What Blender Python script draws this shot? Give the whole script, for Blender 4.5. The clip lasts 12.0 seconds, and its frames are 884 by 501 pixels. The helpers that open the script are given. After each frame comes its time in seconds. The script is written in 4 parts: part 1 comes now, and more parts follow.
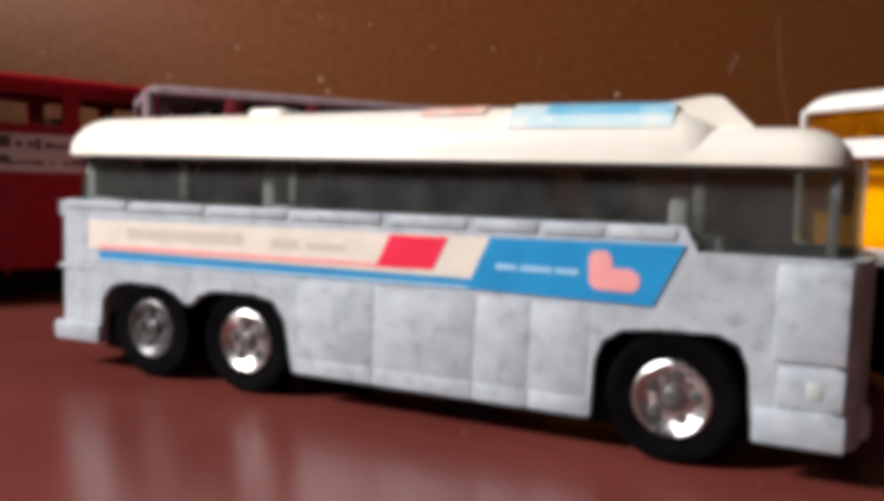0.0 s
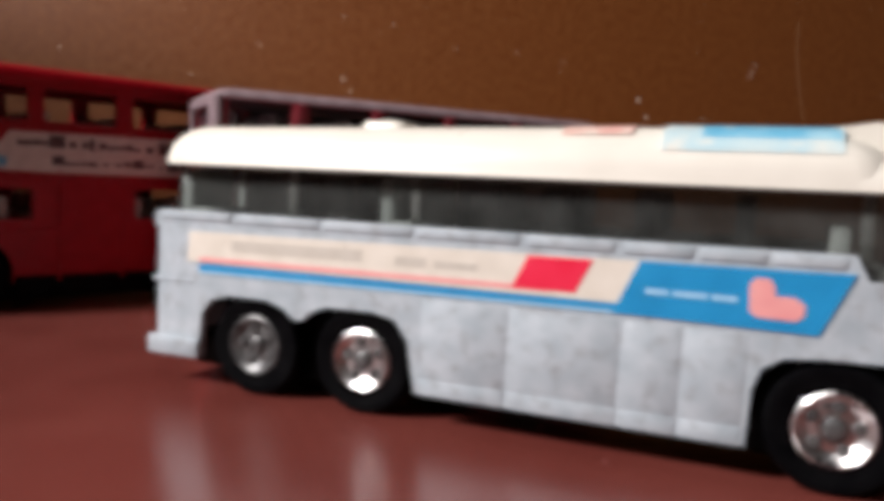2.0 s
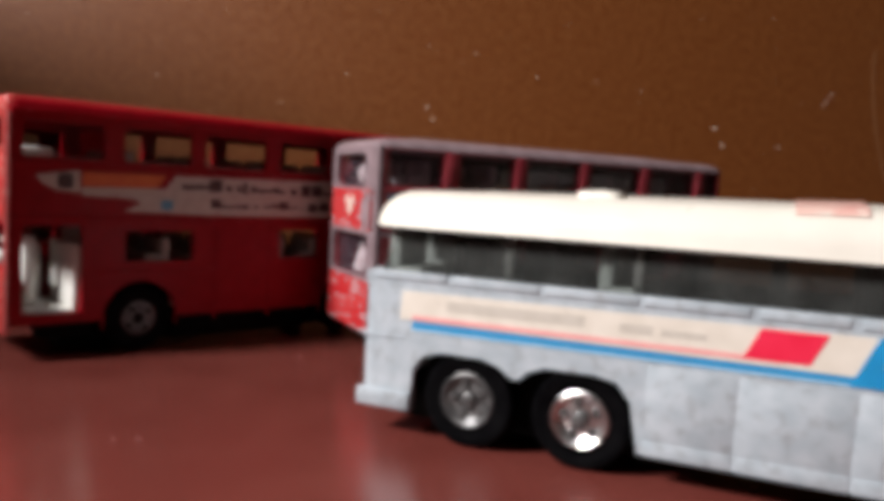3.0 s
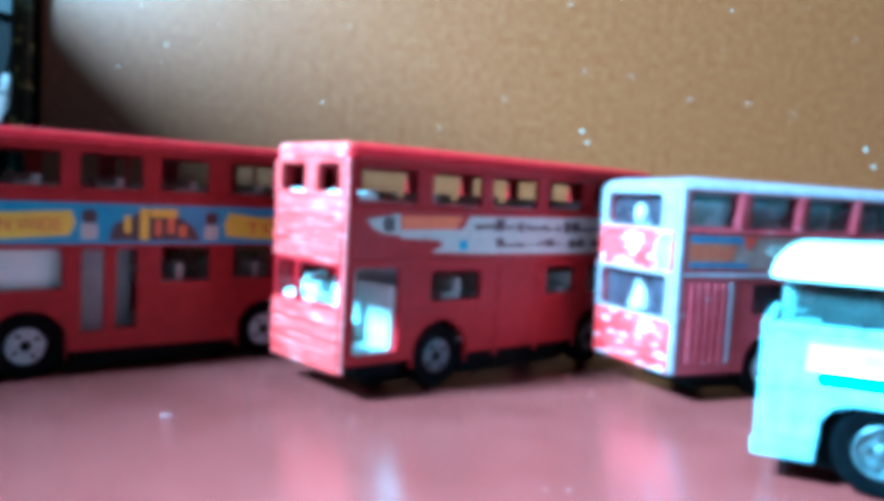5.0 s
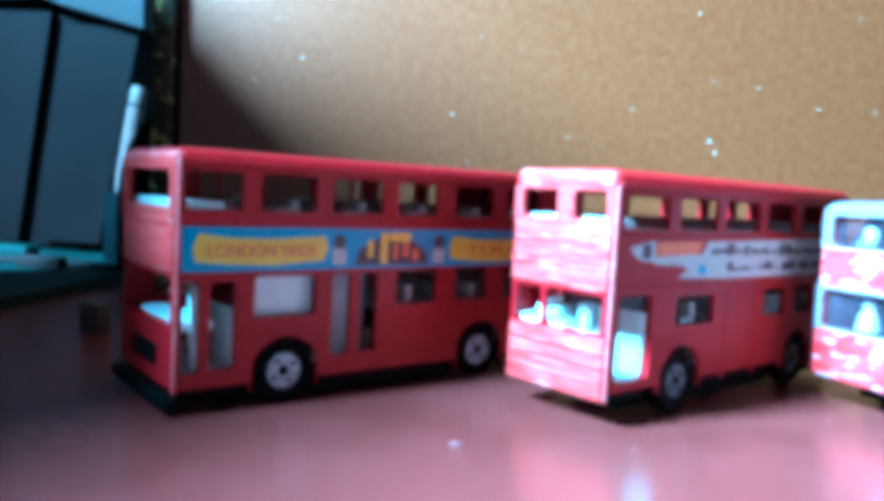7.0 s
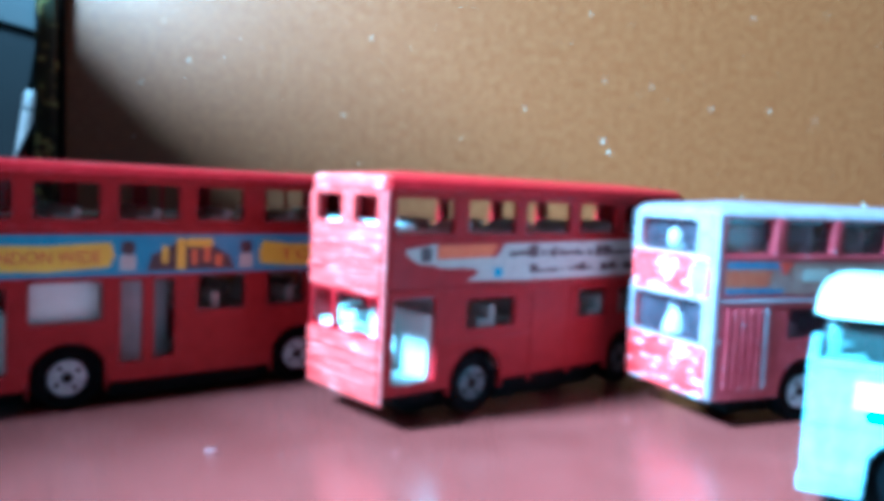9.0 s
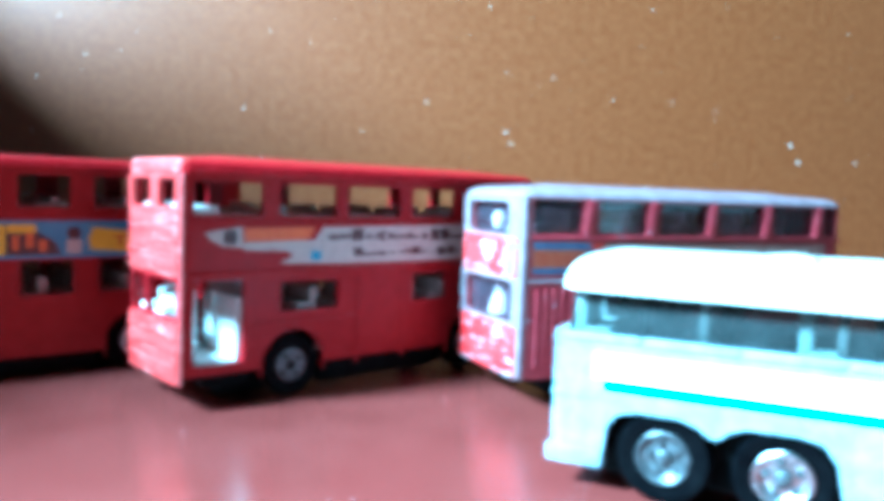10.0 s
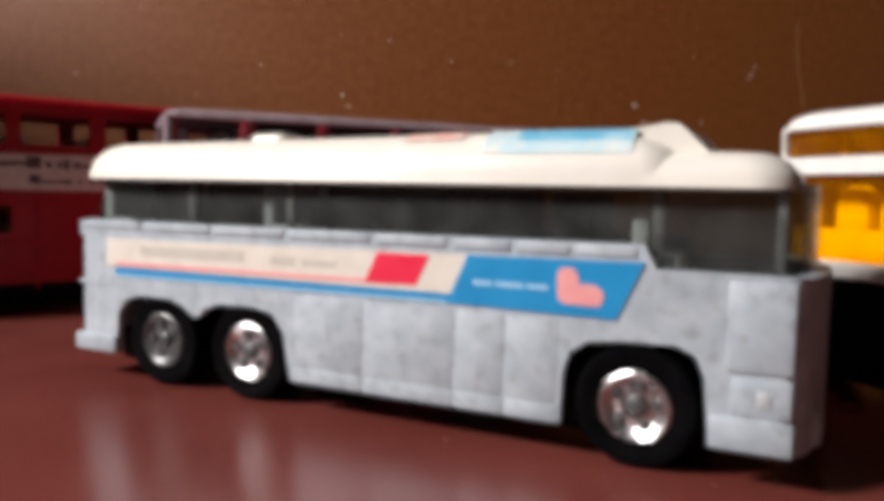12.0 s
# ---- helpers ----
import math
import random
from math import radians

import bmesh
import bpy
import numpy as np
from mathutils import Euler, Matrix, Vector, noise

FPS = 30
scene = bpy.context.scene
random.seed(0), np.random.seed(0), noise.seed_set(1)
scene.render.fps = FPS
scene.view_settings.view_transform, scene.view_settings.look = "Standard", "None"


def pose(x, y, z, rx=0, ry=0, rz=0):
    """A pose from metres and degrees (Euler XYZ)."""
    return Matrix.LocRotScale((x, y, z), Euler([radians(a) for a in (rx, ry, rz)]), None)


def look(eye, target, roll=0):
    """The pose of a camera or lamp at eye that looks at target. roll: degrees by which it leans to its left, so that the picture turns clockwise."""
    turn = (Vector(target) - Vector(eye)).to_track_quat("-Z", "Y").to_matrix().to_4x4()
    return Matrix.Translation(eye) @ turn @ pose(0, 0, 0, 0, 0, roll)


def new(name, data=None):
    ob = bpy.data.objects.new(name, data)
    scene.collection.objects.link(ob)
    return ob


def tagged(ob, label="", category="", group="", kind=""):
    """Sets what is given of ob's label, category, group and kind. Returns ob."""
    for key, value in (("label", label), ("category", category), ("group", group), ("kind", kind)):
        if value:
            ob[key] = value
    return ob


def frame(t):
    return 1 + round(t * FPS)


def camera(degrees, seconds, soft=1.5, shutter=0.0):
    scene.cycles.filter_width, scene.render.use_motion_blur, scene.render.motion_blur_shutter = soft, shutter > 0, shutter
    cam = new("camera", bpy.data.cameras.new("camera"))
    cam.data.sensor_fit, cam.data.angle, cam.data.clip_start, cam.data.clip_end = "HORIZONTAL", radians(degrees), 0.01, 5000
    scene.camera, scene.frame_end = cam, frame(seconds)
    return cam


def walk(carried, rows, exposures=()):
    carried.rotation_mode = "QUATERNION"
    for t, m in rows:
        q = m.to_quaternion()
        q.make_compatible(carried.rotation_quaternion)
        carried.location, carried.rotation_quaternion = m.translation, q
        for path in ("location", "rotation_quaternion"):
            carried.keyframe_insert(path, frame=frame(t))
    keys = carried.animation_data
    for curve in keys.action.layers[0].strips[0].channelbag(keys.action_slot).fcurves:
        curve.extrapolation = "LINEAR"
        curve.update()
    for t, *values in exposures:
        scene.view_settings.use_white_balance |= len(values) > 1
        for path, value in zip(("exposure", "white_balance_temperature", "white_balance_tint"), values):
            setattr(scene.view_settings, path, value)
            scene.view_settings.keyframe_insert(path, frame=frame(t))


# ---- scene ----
# ---------------------------------------------------------------- camera
cam = camera(59.6, 12.0, soft=7.0, shutter=0.5)
# seconds, eye in millimetres, yaw, pitch, roll in degrees
PATH = [
    (0.0, 16.17, -0.60, 21.18, 2.01, -4.85, 1.72),
    (0.5, 15.82, 0.76, 23.30, 1.54, -5.32, 1.79),
    (1.0, 15.44, 2.12, 22.60, 0.96, -5.48, 1.72),
    (1.5, 12.36, 3.41, 22.61, 0.56, -5.12, 2.36),
    (2.0, 2.21, 1.09, 22.57, 0.43, -5.02, 2.67),
    (2.5, -10.60, -0.40, 25.90, 1.07, -4.75, 2.78),
    (3.0, -17.77, -3.04, 27.62, 1.99, -4.50, 3.18),
    (5.0, -59.89, -6.87, 30.55, 4.16, -4.06, 3.06),
    (5.5, -71.96, -8.26, 31.43, 4.79, -4.40, 3.24),
    (6.0, -86.45, -10.03, 31.48, 5.33, -4.12, 3.14),
    (6.5, -96.02, -10.87, 32.14, 5.73, -4.21, 3.24),
    (8.5, -75.62, -7.25, 35.01, 5.27, -4.45, 2.43),
    (9.0, -64.14, -7.26, 35.32, 4.87, -4.35, 2.56),
    (9.5, -51.55, -7.99, 35.50, 4.49, -4.33, 2.39),
    (10.0, -36.78, -6.91, 33.90, 3.80, -4.36, 2.12),
    (10.5, -19.73, -4.73, 32.34, 3.90, -4.29, 1.64),
    (11.0, -4.07, -4.68, 32.19, 3.71, -4.26, 1.16),
    (11.5, 12.20, -4.89, 28.78, 4.55, -4.02, 1.40),
    (12.0, 20.98, -4.98, 22.51, 4.48, -4.32, 1.25),
]
MM = 0.001


def aim(x, y, z, yaw, pitch, roll):
    eye = Vector((x, y, z)) * MM
    a, p = radians(yaw), radians(pitch)
    return look(eye, eye + Vector((-math.sin(a) * math.cos(p), math.cos(a) * math.cos(p), math.sin(p))), roll)


EXPOSURES = [
    (0.0, -0.62, 7100, 18), (2.0, -0.68, 7100, 18), (2.6, -0.76, 7150, 18), (3.2, -0.5, 6950, 14),
    (4.8, 1.6, 3150, -35), (5.5, 1.68, 2950, -34), (6.0, 1.75, 2880, -34), (6.7, 1.95, 2850, -34), (8.3, 1.76, 2930, -34),
    (9.0, 1.70, 3080, -33), (9.5, 1.70, 3250, -32), (10.0, 1.60, 3500, -29), (10.4, 0.72, 4000, -22), (10.7, 0.15, 4700, -8), (11.1, -0.45, 5700, 4), (11.6, -0.72, 6650, 14), (12.0, -0.66, 7100, 18),
]
walk(cam, [(r[0], aim(*r[1:])) for r in PATH], EXPOSURES)

# ---------------------------------------------------------------- light
world = bpy.data.worlds.new("world")
scene.world = world
world.use_nodes = True
wn = world.node_tree
sky = wn.nodes.new("ShaderNodeTexSky")
sky.sky_type, sky.sun_disc = "NISHITA", False
sky.sun_elevation, sky.sun_rotation = radians(40), radians(200)
wn.links.new(sky.outputs[0], wn.nodes["Background"].inputs[0])
wn.nodes["Background"].inputs[1].default_value = 0.1


def window_light(name, eye, target, w, h, watts, colour):
    la = bpy.data.lights.new(name, "AREA")
    la.shape, la.size, la.size_y, la.energy, la.color = "RECTANGLE", w, h, watts, colour
    ob = new(name, la)
    ob.matrix_world = look(eye, target)
    return ob


window_light("window_daylight", (-0.43, -0.12, 0.36), (-0.06, 0.12, 0.0), 0.105, 0.105, 10.0, (0.93, 0.97, 1.0))


# ---------------------------------------------------------------- materials
def rgba(c):
    return (*c, 1.0)


def material(name, a, b=None, rough=0.5, metal=0.0, scale=300.0, stretch=(1, 1, 1), speck=None, speck_at=0.68, speck_scale=900.0,
             bump=0.0, bump_scale=2500.0, coat=0.0, rough_var=0.1, spec=0.5, speck_soft=0.05):
    """A worn surface: two tones at one scale, flecks or chips at another, fine relief."""
    m = bpy.data.materials.new(name)
    m.use_nodes = True
    n, l = m.node_tree.nodes, m.node_tree.links
    bs = n["Principled BSDF"]
    tc, mp = n.new("ShaderNodeTexCoord"), n.new("ShaderNodeMapping")
    l.new(tc.outputs["Object"], mp.inputs[0])
    mp.inputs["Scale"].default_value = stretch
    big = n.new("ShaderNodeTexNoise")
    big.inputs["Scale"].default_value, big.inputs["Detail"].default_value = scale, 6
    l.new(mp.outputs[0], big.inputs[0])
    ramp = n.new("ShaderNodeValToRGB")
    ramp.color_ramp.elements[0].position, ramp.color_ramp.elements[1].position = 0.35, 0.68
    ramp.color_ramp.elements[0].color = rgba(a)
    ramp.color_ramp.elements[1].color = rgba(b or tuple(min(1, c * 1.15) for c in a))
    l.new(big.outputs[0], ramp.inputs[0])
    colour = ramp.outputs[0]
    if speck:
        sp = n.new("ShaderNodeTexNoise")
        sp.inputs["Scale"].default_value, sp.inputs["Detail"].default_value = speck_scale, 3
        l.new(mp.outputs[0], sp.inputs[0])
        cut = n.new("ShaderNodeMapRange")
        cut.inputs[1].default_value, cut.inputs[2].default_value = speck_at, speck_at + speck_soft
        l.new(sp.outputs[0], cut.inputs[0])
        mix = n.new("ShaderNodeMix")
        mix.data_type = "RGBA"
        mix.inputs[7].default_value = rgba(speck)
        l.new(cut.outputs[0], mix.inputs[0])
        l.new(colour, mix.inputs[6])
        colour = mix.outputs[2]
    l.new(colour, bs.inputs["Base Color"])
    rr = n.new("ShaderNodeMapRange")
    rr.inputs[3].default_value, rr.inputs[4].default_value = max(0.02, rough - rough_var), min(1, rough + rough_var)
    l.new(big.outputs[0], rr.inputs[0])
    l.new(rr.outputs[0], bs.inputs["Roughness"])
    bs.inputs["Metallic"].default_value = metal
    bs.inputs["Specular IOR Level"].default_value = spec
    bs.inputs["Coat Weight"].default_value = coat
    if bump:
        fine, bm_ = n.new("ShaderNodeTexNoise"), n.new("ShaderNodeBump")
        fine.inputs["Scale"].default_value, fine.inputs["Detail"].default_value = bump_scale, 4
        l.new(mp.outputs[0], fine.inputs[0])
        bm_.inputs["Strength"].default_value, bm_.inputs["Distance"].default_value = bump, 0.0004
        l.new(fine.outputs[0], bm_.inputs["Height"])
        l.new(bm_.outputs[0], bs.inputs["Normal"])
    return m


def glass(name, tint, rough=0.08, alpha=0.35, haze=None):
    """Thin tinted plastic glazing."""
    m = bpy.data.materials.new(name)
    m.use_nodes = True
    n, l = m.node_tree.nodes, m.node_tree.links
    out = n["Material Output"]
    tr, gl, mix, fr = n.new("ShaderNodeBsdfTransparent"), n.new("ShaderNodeBsdfGlossy"), n.new("ShaderNodeMixShader"), n.new("ShaderNodeLayerWeight")
    df, mix2 = n.new("ShaderNodeBsdfDiffuse"), n.new("ShaderNodeMixShader")
    tr.inputs[0].default_value = rgba(tint)
    tc, nz = n.new("ShaderNodeTexCoord"), n.new("ShaderNodeTexNoise")
    l.new(tc.outputs["Object"], nz.inputs[0])
    nz.inputs["Scale"].default_value = 260
    rp = n.new("ShaderNodeMapRange")
    rp.inputs[1].default_value, rp.inputs[2].default_value, rp.inputs[3].default_value, rp.inputs[4].default_value = 0.3, 0.75, alpha * 0.5, alpha * 1.4
    l.new(nz.outputs[0], rp.inputs[0])
    df.inputs[0].default_value = rgba(haze or tuple(0.5 * c + 0.1 for c in tint))
    l.new(rp.outputs[0], mix2.inputs[0])
    l.new(tr.outputs[0], mix2.inputs[1])
    l.new(df.outputs[0], mix2.inputs[2])
    gl.inputs["Roughness"].default_value = rough
    fr.inputs["Blend"].default_value = 0.5
    pw, amount = n.new("ShaderNodeMath"), n.new("ShaderNodeMapRange")
    pw.operation, pw.inputs[1].default_value = "POWER", 5.0
    amount.inputs[3].default_value, amount.inputs[4].default_value = 0.04, 1.0
    l.new(fr.outputs["Facing"], pw.inputs[0])
    l.new(pw.outputs[0], amount.inputs[0])
    l.new(amount.outputs[0], mix.inputs[0])
    l.new(mix2.outputs[0], mix.inputs[1])
    l.new(gl.outputs[0], mix.inputs[2])
    l.new(mix.outputs[0], out.inputs[0])
    return m


RED = material("red_enamel", (0.245, 0.0026, 0.008), (0.305, 0.0045, 0.012), 0.36, scale=400, speck=(0.40, 0.15, 0.15), speck_at=0.65, speck_scale=2300, speck_soft=0.14, bump=0.06, spec=0.16)
# Scratched fronts; the paler red also carries the sheen of light on them.
RED_WORN_SHEEN = material("worn_sheen_red_enamel", (0.45, 0.026, 0.026), (0.51, 0.07, 0.062), 0.36, scale=520, stretch=(1, 0.16, 2.2), speck=(0.58, 0.24, 0.21), speck_at=0.55, speck_scale=1250, speck_soft=0.16, bump=0.15, spec=0.35)
RED_PALE = material("rubbed_red_edge", (0.48, 0.06, 0.06), (0.56, 0.20, 0.19), 0.36, scale=700, stretch=(1, 1, 0.5), speck=(0.64, 0.44, 0.42), speck_at=0.56, speck_scale=1500, speck_soft=0.15, spec=0.4)
RED_CHIP = material("chipped_red_enamel", (0.48, 0.016, 0.020), (0.52, 0.05, 0.05), 0.38, scale=500, stretch=(0.4, 1, 1.5), speck=(0.44, 0.34, 0.36), speck_at=0.56, speck_scale=760, speck_soft=0.07, coat=0.2, bump=0.15)
MAROON = material("faded_maroon_enamel", (0.27, 0.02, 0.035), (0.36, 0.05, 0.065), 0.45, scale=500, speck=(0.45, 0.36, 0.4), speck_at=0.66, speck_scale=900, bump=0.1)
SILVER = material("silver_grey_enamel", (0.200, 0.142, 0.156), (0.30, 0.222, 0.240), 0.42, scale=350, speck=(0.12, 0.09, 0.10), speck_at=0.58, speck_scale=700, speck_soft=0.12, bump=0.08)
COACH_GREY = material("scuffed_grey_enamel", (0.345, 0.405, 0.445), (0.45, 0.505, 0.545), 0.45, scale=420, speck=(0.25, 0.265, 0.28), speck_at=0.52, speck_scale=620, speck_soft=0.26, bump=0.12, bump_scale=1700)
WHITE_ROOF = material("ivory_plastic", (0.74, 0.71, 0.63), (0.80, 0.77, 0.69), 0.35, scale=160, speck=(0.5, 0.44, 0.36), speck_at=0.72, speck_scale=300, bump=0.04)
WHITE = material("white_plastic", (0.74, 0.74, 0.70), (0.82, 0.82, 0.78), 0.4, scale=250)
CREAM = material("cream_decal", (0.66, 0.61, 0.53), (0.74, 0.69, 0.61), 0.4, scale=420, speck=(0.42, 0.38, 0.33), speck_at=0.66, speck_scale=700)
BLUE = material("blue_decal", (0.0, 0.235, 0.50), (0.0, 0.275, 0.57), 0.32, scale=300, speck=(0.2, 0.4, 0.62), speck_at=0.74)
SCARLET = material("scarlet_decal", (0.78, 0.02, 0.06), (0.85, 0.03, 0.08), 0.35, scale=300)
PINK = material("pink_decal", (0.78, 0.30, 0.30), (0.84, 0.38, 0.36), 0.4, scale=300)
FADED = material("faded_print", (0.50, 0.46, 0.40), (0.56, 0.52, 0.46), 0.5, scale=700)
PALE_BLUE = material("pale_blue_print", (0.24, 0.50, 0.72), (0.34, 0.58, 0.76), 0.4, scale=700)
ROOF_BLUE = material("faded_cyan_decal", (0.10, 0.42, 0.62), (0.34, 0.60, 0.70), 0.35, scale=260, speck=(0.62, 0.70, 0.68), speck_at=0.60, speck_scale=500, speck_soft=0.15)
ROOF_FADE = material("rubbed_cyan_decal", (0.42, 0.62, 0.68), (0.60, 0.68, 0.66), 0.35, scale=260, speck=(0.74, 0.71, 0.63), speck_at=0.50, speck_scale=500, speck_soft=0.2)
ROOF_PINK = material("faded_rose_decal", (0.72, 0.36, 0.32), (0.76, 0.56, 0.48), 0.4, scale=300, speck=(0.76, 0.7, 0.62), speck_at=0.58, speck_scale=500, speck_soft=0.15)
DULL_ORANGE = material("dull_orange_print", (0.38, 0.07, 0.03), (0.44, 0.13, 0.06), 0.45, scale=700)
DULL_BLUE = material("dull_blue_print", (0.07, 0.13, 0.26), (0.15, 0.20, 0.32), 0.45, scale=700)
SKY_BLUE = material("sky_blue_decal", (0.07, 0.28, 0.46), (0.10, 0.34, 0.52), 0.4, scale=400)
YELLOW = material("yellow_decal", (0.74, 0.50, 0.015), (0.82, 0.58, 0.025), 0.4, scale=400)
ORANGE = material("orange_decal", (0.62, 0.11, 0.02), (0.70, 0.16, 0.03), 0.45, scale=500)
PRINT_RED = material("red_print", (0.50, 0.03, 0.02), (0.56, 0.06, 0.03), 0.45, scale=500)
PRINT_DARK = material("dark_print", (0.03, 0.02, 0.03), (0.09, 0.04, 0.03), 0.45, scale=900)
PAPER = material("worn_paper_label", (0.46, 0.42, 0.38), (0.56, 0.52, 0.47), 0.55, scale=600, speck=(0.35, 0.08, 0.07), speck_at=0.66, speck_scale=900)
TYRE = material("black_tyre_plastic", (0.0015, 0.0015, 0.002), (0.0035, 0.0035, 0.004), 0.5, scale=500, bump=0.1, spec=0.03)
BLACK = material("black_plastic", (0.002, 0.002, 0.002), (0.005, 0.005, 0.005), 0.6, scale=400, bump=0.08, spec=0.06)
CHROME = material("chrome_plate", (0.62, 0.62, 0.62), (0.74, 0.74, 0.74), 0.3, 1.0, scale=500, speck=(0.16, 0.16, 0.17), speck_at=0.60, speck_scale=1100, bump=0.25)
DULL_CHROME = material("worn_hub_plate", (0.06, 0.06, 0.062), (0.14, 0.14, 0.14), 0.42, 0.5, scale=700, speck=(0.30, 0.30, 0.30), speck_at=0.66)
# Pale grey pen and eraser, dimmed: the corner's shade is in the colour.
PEN_GREY = material("shaded_pen_plastic", (0.088, 0.056, 0.049), (0.112, 0.073, 0.064), 0.45, scale=200, spec=0.2)
# White seats darkened: the shade inside the red buses is in this colour.
SEAT_SHADED = material("shaded_white_seating", (0.30, 0.26, 0.23), (0.38, 0.34, 0.30), 0.5, scale=300)
FADED_LABEL = material("faded_brown_label", (0.27, 0.145, 0.125), (0.36, 0.235, 0.195), 0.5, scale=500, speck=(0.42, 0.33, 0.28), speck_at=0.6, speck_scale=900, speck_soft=0.15)
GLASS_DARK = material("dark_smoked_post", (0.10, 0.105, 0.10), (0.15, 0.155, 0.15), 0.4, scale=300)
PALE_HUB = material("pale_hub_plastic", (0.34, 0.32, 0.33), (0.48, 0.46, 0.46), 0.45, 0.2, scale=700, speck=(0.10, 0.09, 0.09), speck_at=0.64)
GLAZE_SMOKE = glass("smoked_glazing", (0.62, 0.64, 0.62), 0.1, 0.075, (0.27, 0.28, 0.27))
GLAZE_BLUE = glass("blue_grey_glazing", (0.86, 0.78, 0.82), 0.1, 0.08, (0.27, 0.21, 0.26))
GLAZE_AMBER = glass("amber_glazing", (1.0, 0.80, 0.20), 0.12, 0.09, (0.85, 0.34, 0.01))
SEAT_YELLOW = material("yellow_plastic", (0.90, 0.58, 0.01), (0.94, 0.64, 0.02), 0.4, scale=300)
SEAT_GREY = material("grey_plastic_seating", (0.40, 0.43, 0.43), (0.52, 0.55, 0.55), 0.45, scale=300)
TABLE = material("oxide_red_gloss_paint", (0.150, 0.032, 0.025), (0.180, 0.042, 0.033), 0.25, scale=55, speck=(0.27, 0.10, 0.08), speck_at=0.80, speck_scale=420, bump=0.03, bump_scale=500, rough_var=0.06, spec=1.0)
BOARD = material("brown_hardboard", (0.158, 0.043, 0.008), (0.208, 0.068, 0.015), 0.43, scale=420, speck=(0.135, 0.037, 0.007), speck_at=0.48, speck_scale=1500, speck_soft=0.25, bump=0.3, bump_scale=1900, spec=0.6)
CRUMB = material("pale_red_crumb", (0.17, 0.05, 0.045), (0.22, 0.085, 0.08), 0.7, scale=2000)
SCRAPE = material("scraped_hardboard", (0.24, 0.11, 0.045), (0.30, 0.15, 0.07), 0.7, scale=600)
DUST = material("white_paint_fleck", (0.64, 0.55, 0.46), (0.74, 0.66, 0.57), 0.6, scale=2000)
# Slate and steel held near black: corner shade is put into both colours.
SLATE = material("shaded_slate_blue_plastic", (0.0040, 0.0023, 0.0021), (0.0056, 0.0034, 0.0032), 0.6, scale=30, bump=0.2, bump_scale=800, spec=0.03)
STEEL = material("shaded_grey_metal", (0.0125, 0.0072, 0.0063), (0.019, 0.0115, 0.0105), 0.5, scale=40, bump=0.1, spec=0.1)
GOLD = material("gold_flecked_lacquer", (0.010, 0.008, 0.005), (0.05, 0.038, 0.014), 0.35, 0.2, scale=150, speck=(0.62, 0.44, 0.13), speck_at=0.55, speck_scale=260, speck_soft=0.14, bump=0.4, bump_scale=300)
PLASTER = material("brown_wall_paint", (0.09, 0.075, 0.062), (0.12, 0.10, 0.08), 0.8, scale=8, bump=0.2, bump_scale=200)
WOOD = material("dark_floor_wood", (0.10, 0.06, 0.035), (0.16, 0.10, 0.06), 0.5, scale=6, stretch=(1, 8, 1), bump=0.2, bump_scale=120)
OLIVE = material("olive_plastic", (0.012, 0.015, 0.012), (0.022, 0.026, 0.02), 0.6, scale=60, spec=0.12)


# ---------------------------------------------------------------- building helpers (millimetres)
def part(name, bm, mat, parent=None, label="", sharp=38):
    bmesh.ops.scale(bm, vec=(MM, MM, MM), verts=bm.verts)
    bmesh.ops.recalc_face_normals(bm, faces=bm.faces)
    me = bpy.data.meshes.new(name)
    bm.to_mesh(me)
    bm.free()
    me.polygons.foreach_set("use_smooth", [True] * len(me.polygons))
    me.set_sharp_from_angle(angle=radians(sharp))
    me.materials.append(mat)
    ob = new(name, me)
    if "glazing" in mat.name:
        ob.visible_shadow = False
    if parent:
        ob.parent = parent
    if label:
        tagged(ob, label)
    return ob


def again(ob, name, parent, m):
    """Another piece on the same mesh."""
    o = new(name, ob.data)
    o.parent = parent
    o.matrix_basis = m
    if "label" in ob:
        o["label"] = ob["label"]
    return o


def thing(name, x, y, z, heading, label, category, group=""):
    e = new(name)
    e.empty_display_size = 0.01
    e.matrix_world = pose(x * MM, y * MM, z * MM, 0, 0, heading)
    return tagged(e, label, category, group)


def box(bm, x0, x1, y0, y1, z0, z1, bev=0.0, seg=2):
    r = bmesh.ops.create_cube(bm, size=1)
    v = r["verts"]
    for p in v:
        p.co = Vector((x0 + (p.co.x + 0.5) * (x1 - x0), y0 + (p.co.y + 0.5) * (y1 - y0), z0 + (p.co.z + 0.5) * (z1 - z0)))
    if bev:
        es = list({e for p in v for e in p.link_edges})
        bmesh.ops.bevel(bm, geom=es, offset=bev, segments=seg, affect="EDGES", profile=0.5)
    return bm


def solid(*a, **k):
    return box(bmesh.new(), *a, **k)


def lathe(profile, seg=36):
    """Profile of (radius, y) turned about the y axis."""
    bm = bmesh.new()
    rings = []
    for r, y in profile:
        if r < 1e-6:
            rings.append([bm.verts.new((0, y, 0))])
        else:
            rings.append([bm.verts.new((r * math.cos(2 * math.pi * i / seg), y, r * math.sin(2 * math.pi * i / seg))) for i in range(seg)])
    for a, b in zip(rings, rings[1:]):
        for i in range(seg):
            j = (i + 1) % seg
            q = [a[i % len(a)], a[j % len(a)], b[j % len(b)], b[i % len(b)]]
            q = list(dict.fromkeys(q))
            if len(q) > 2:
                bm.faces.new(q)
    return bm


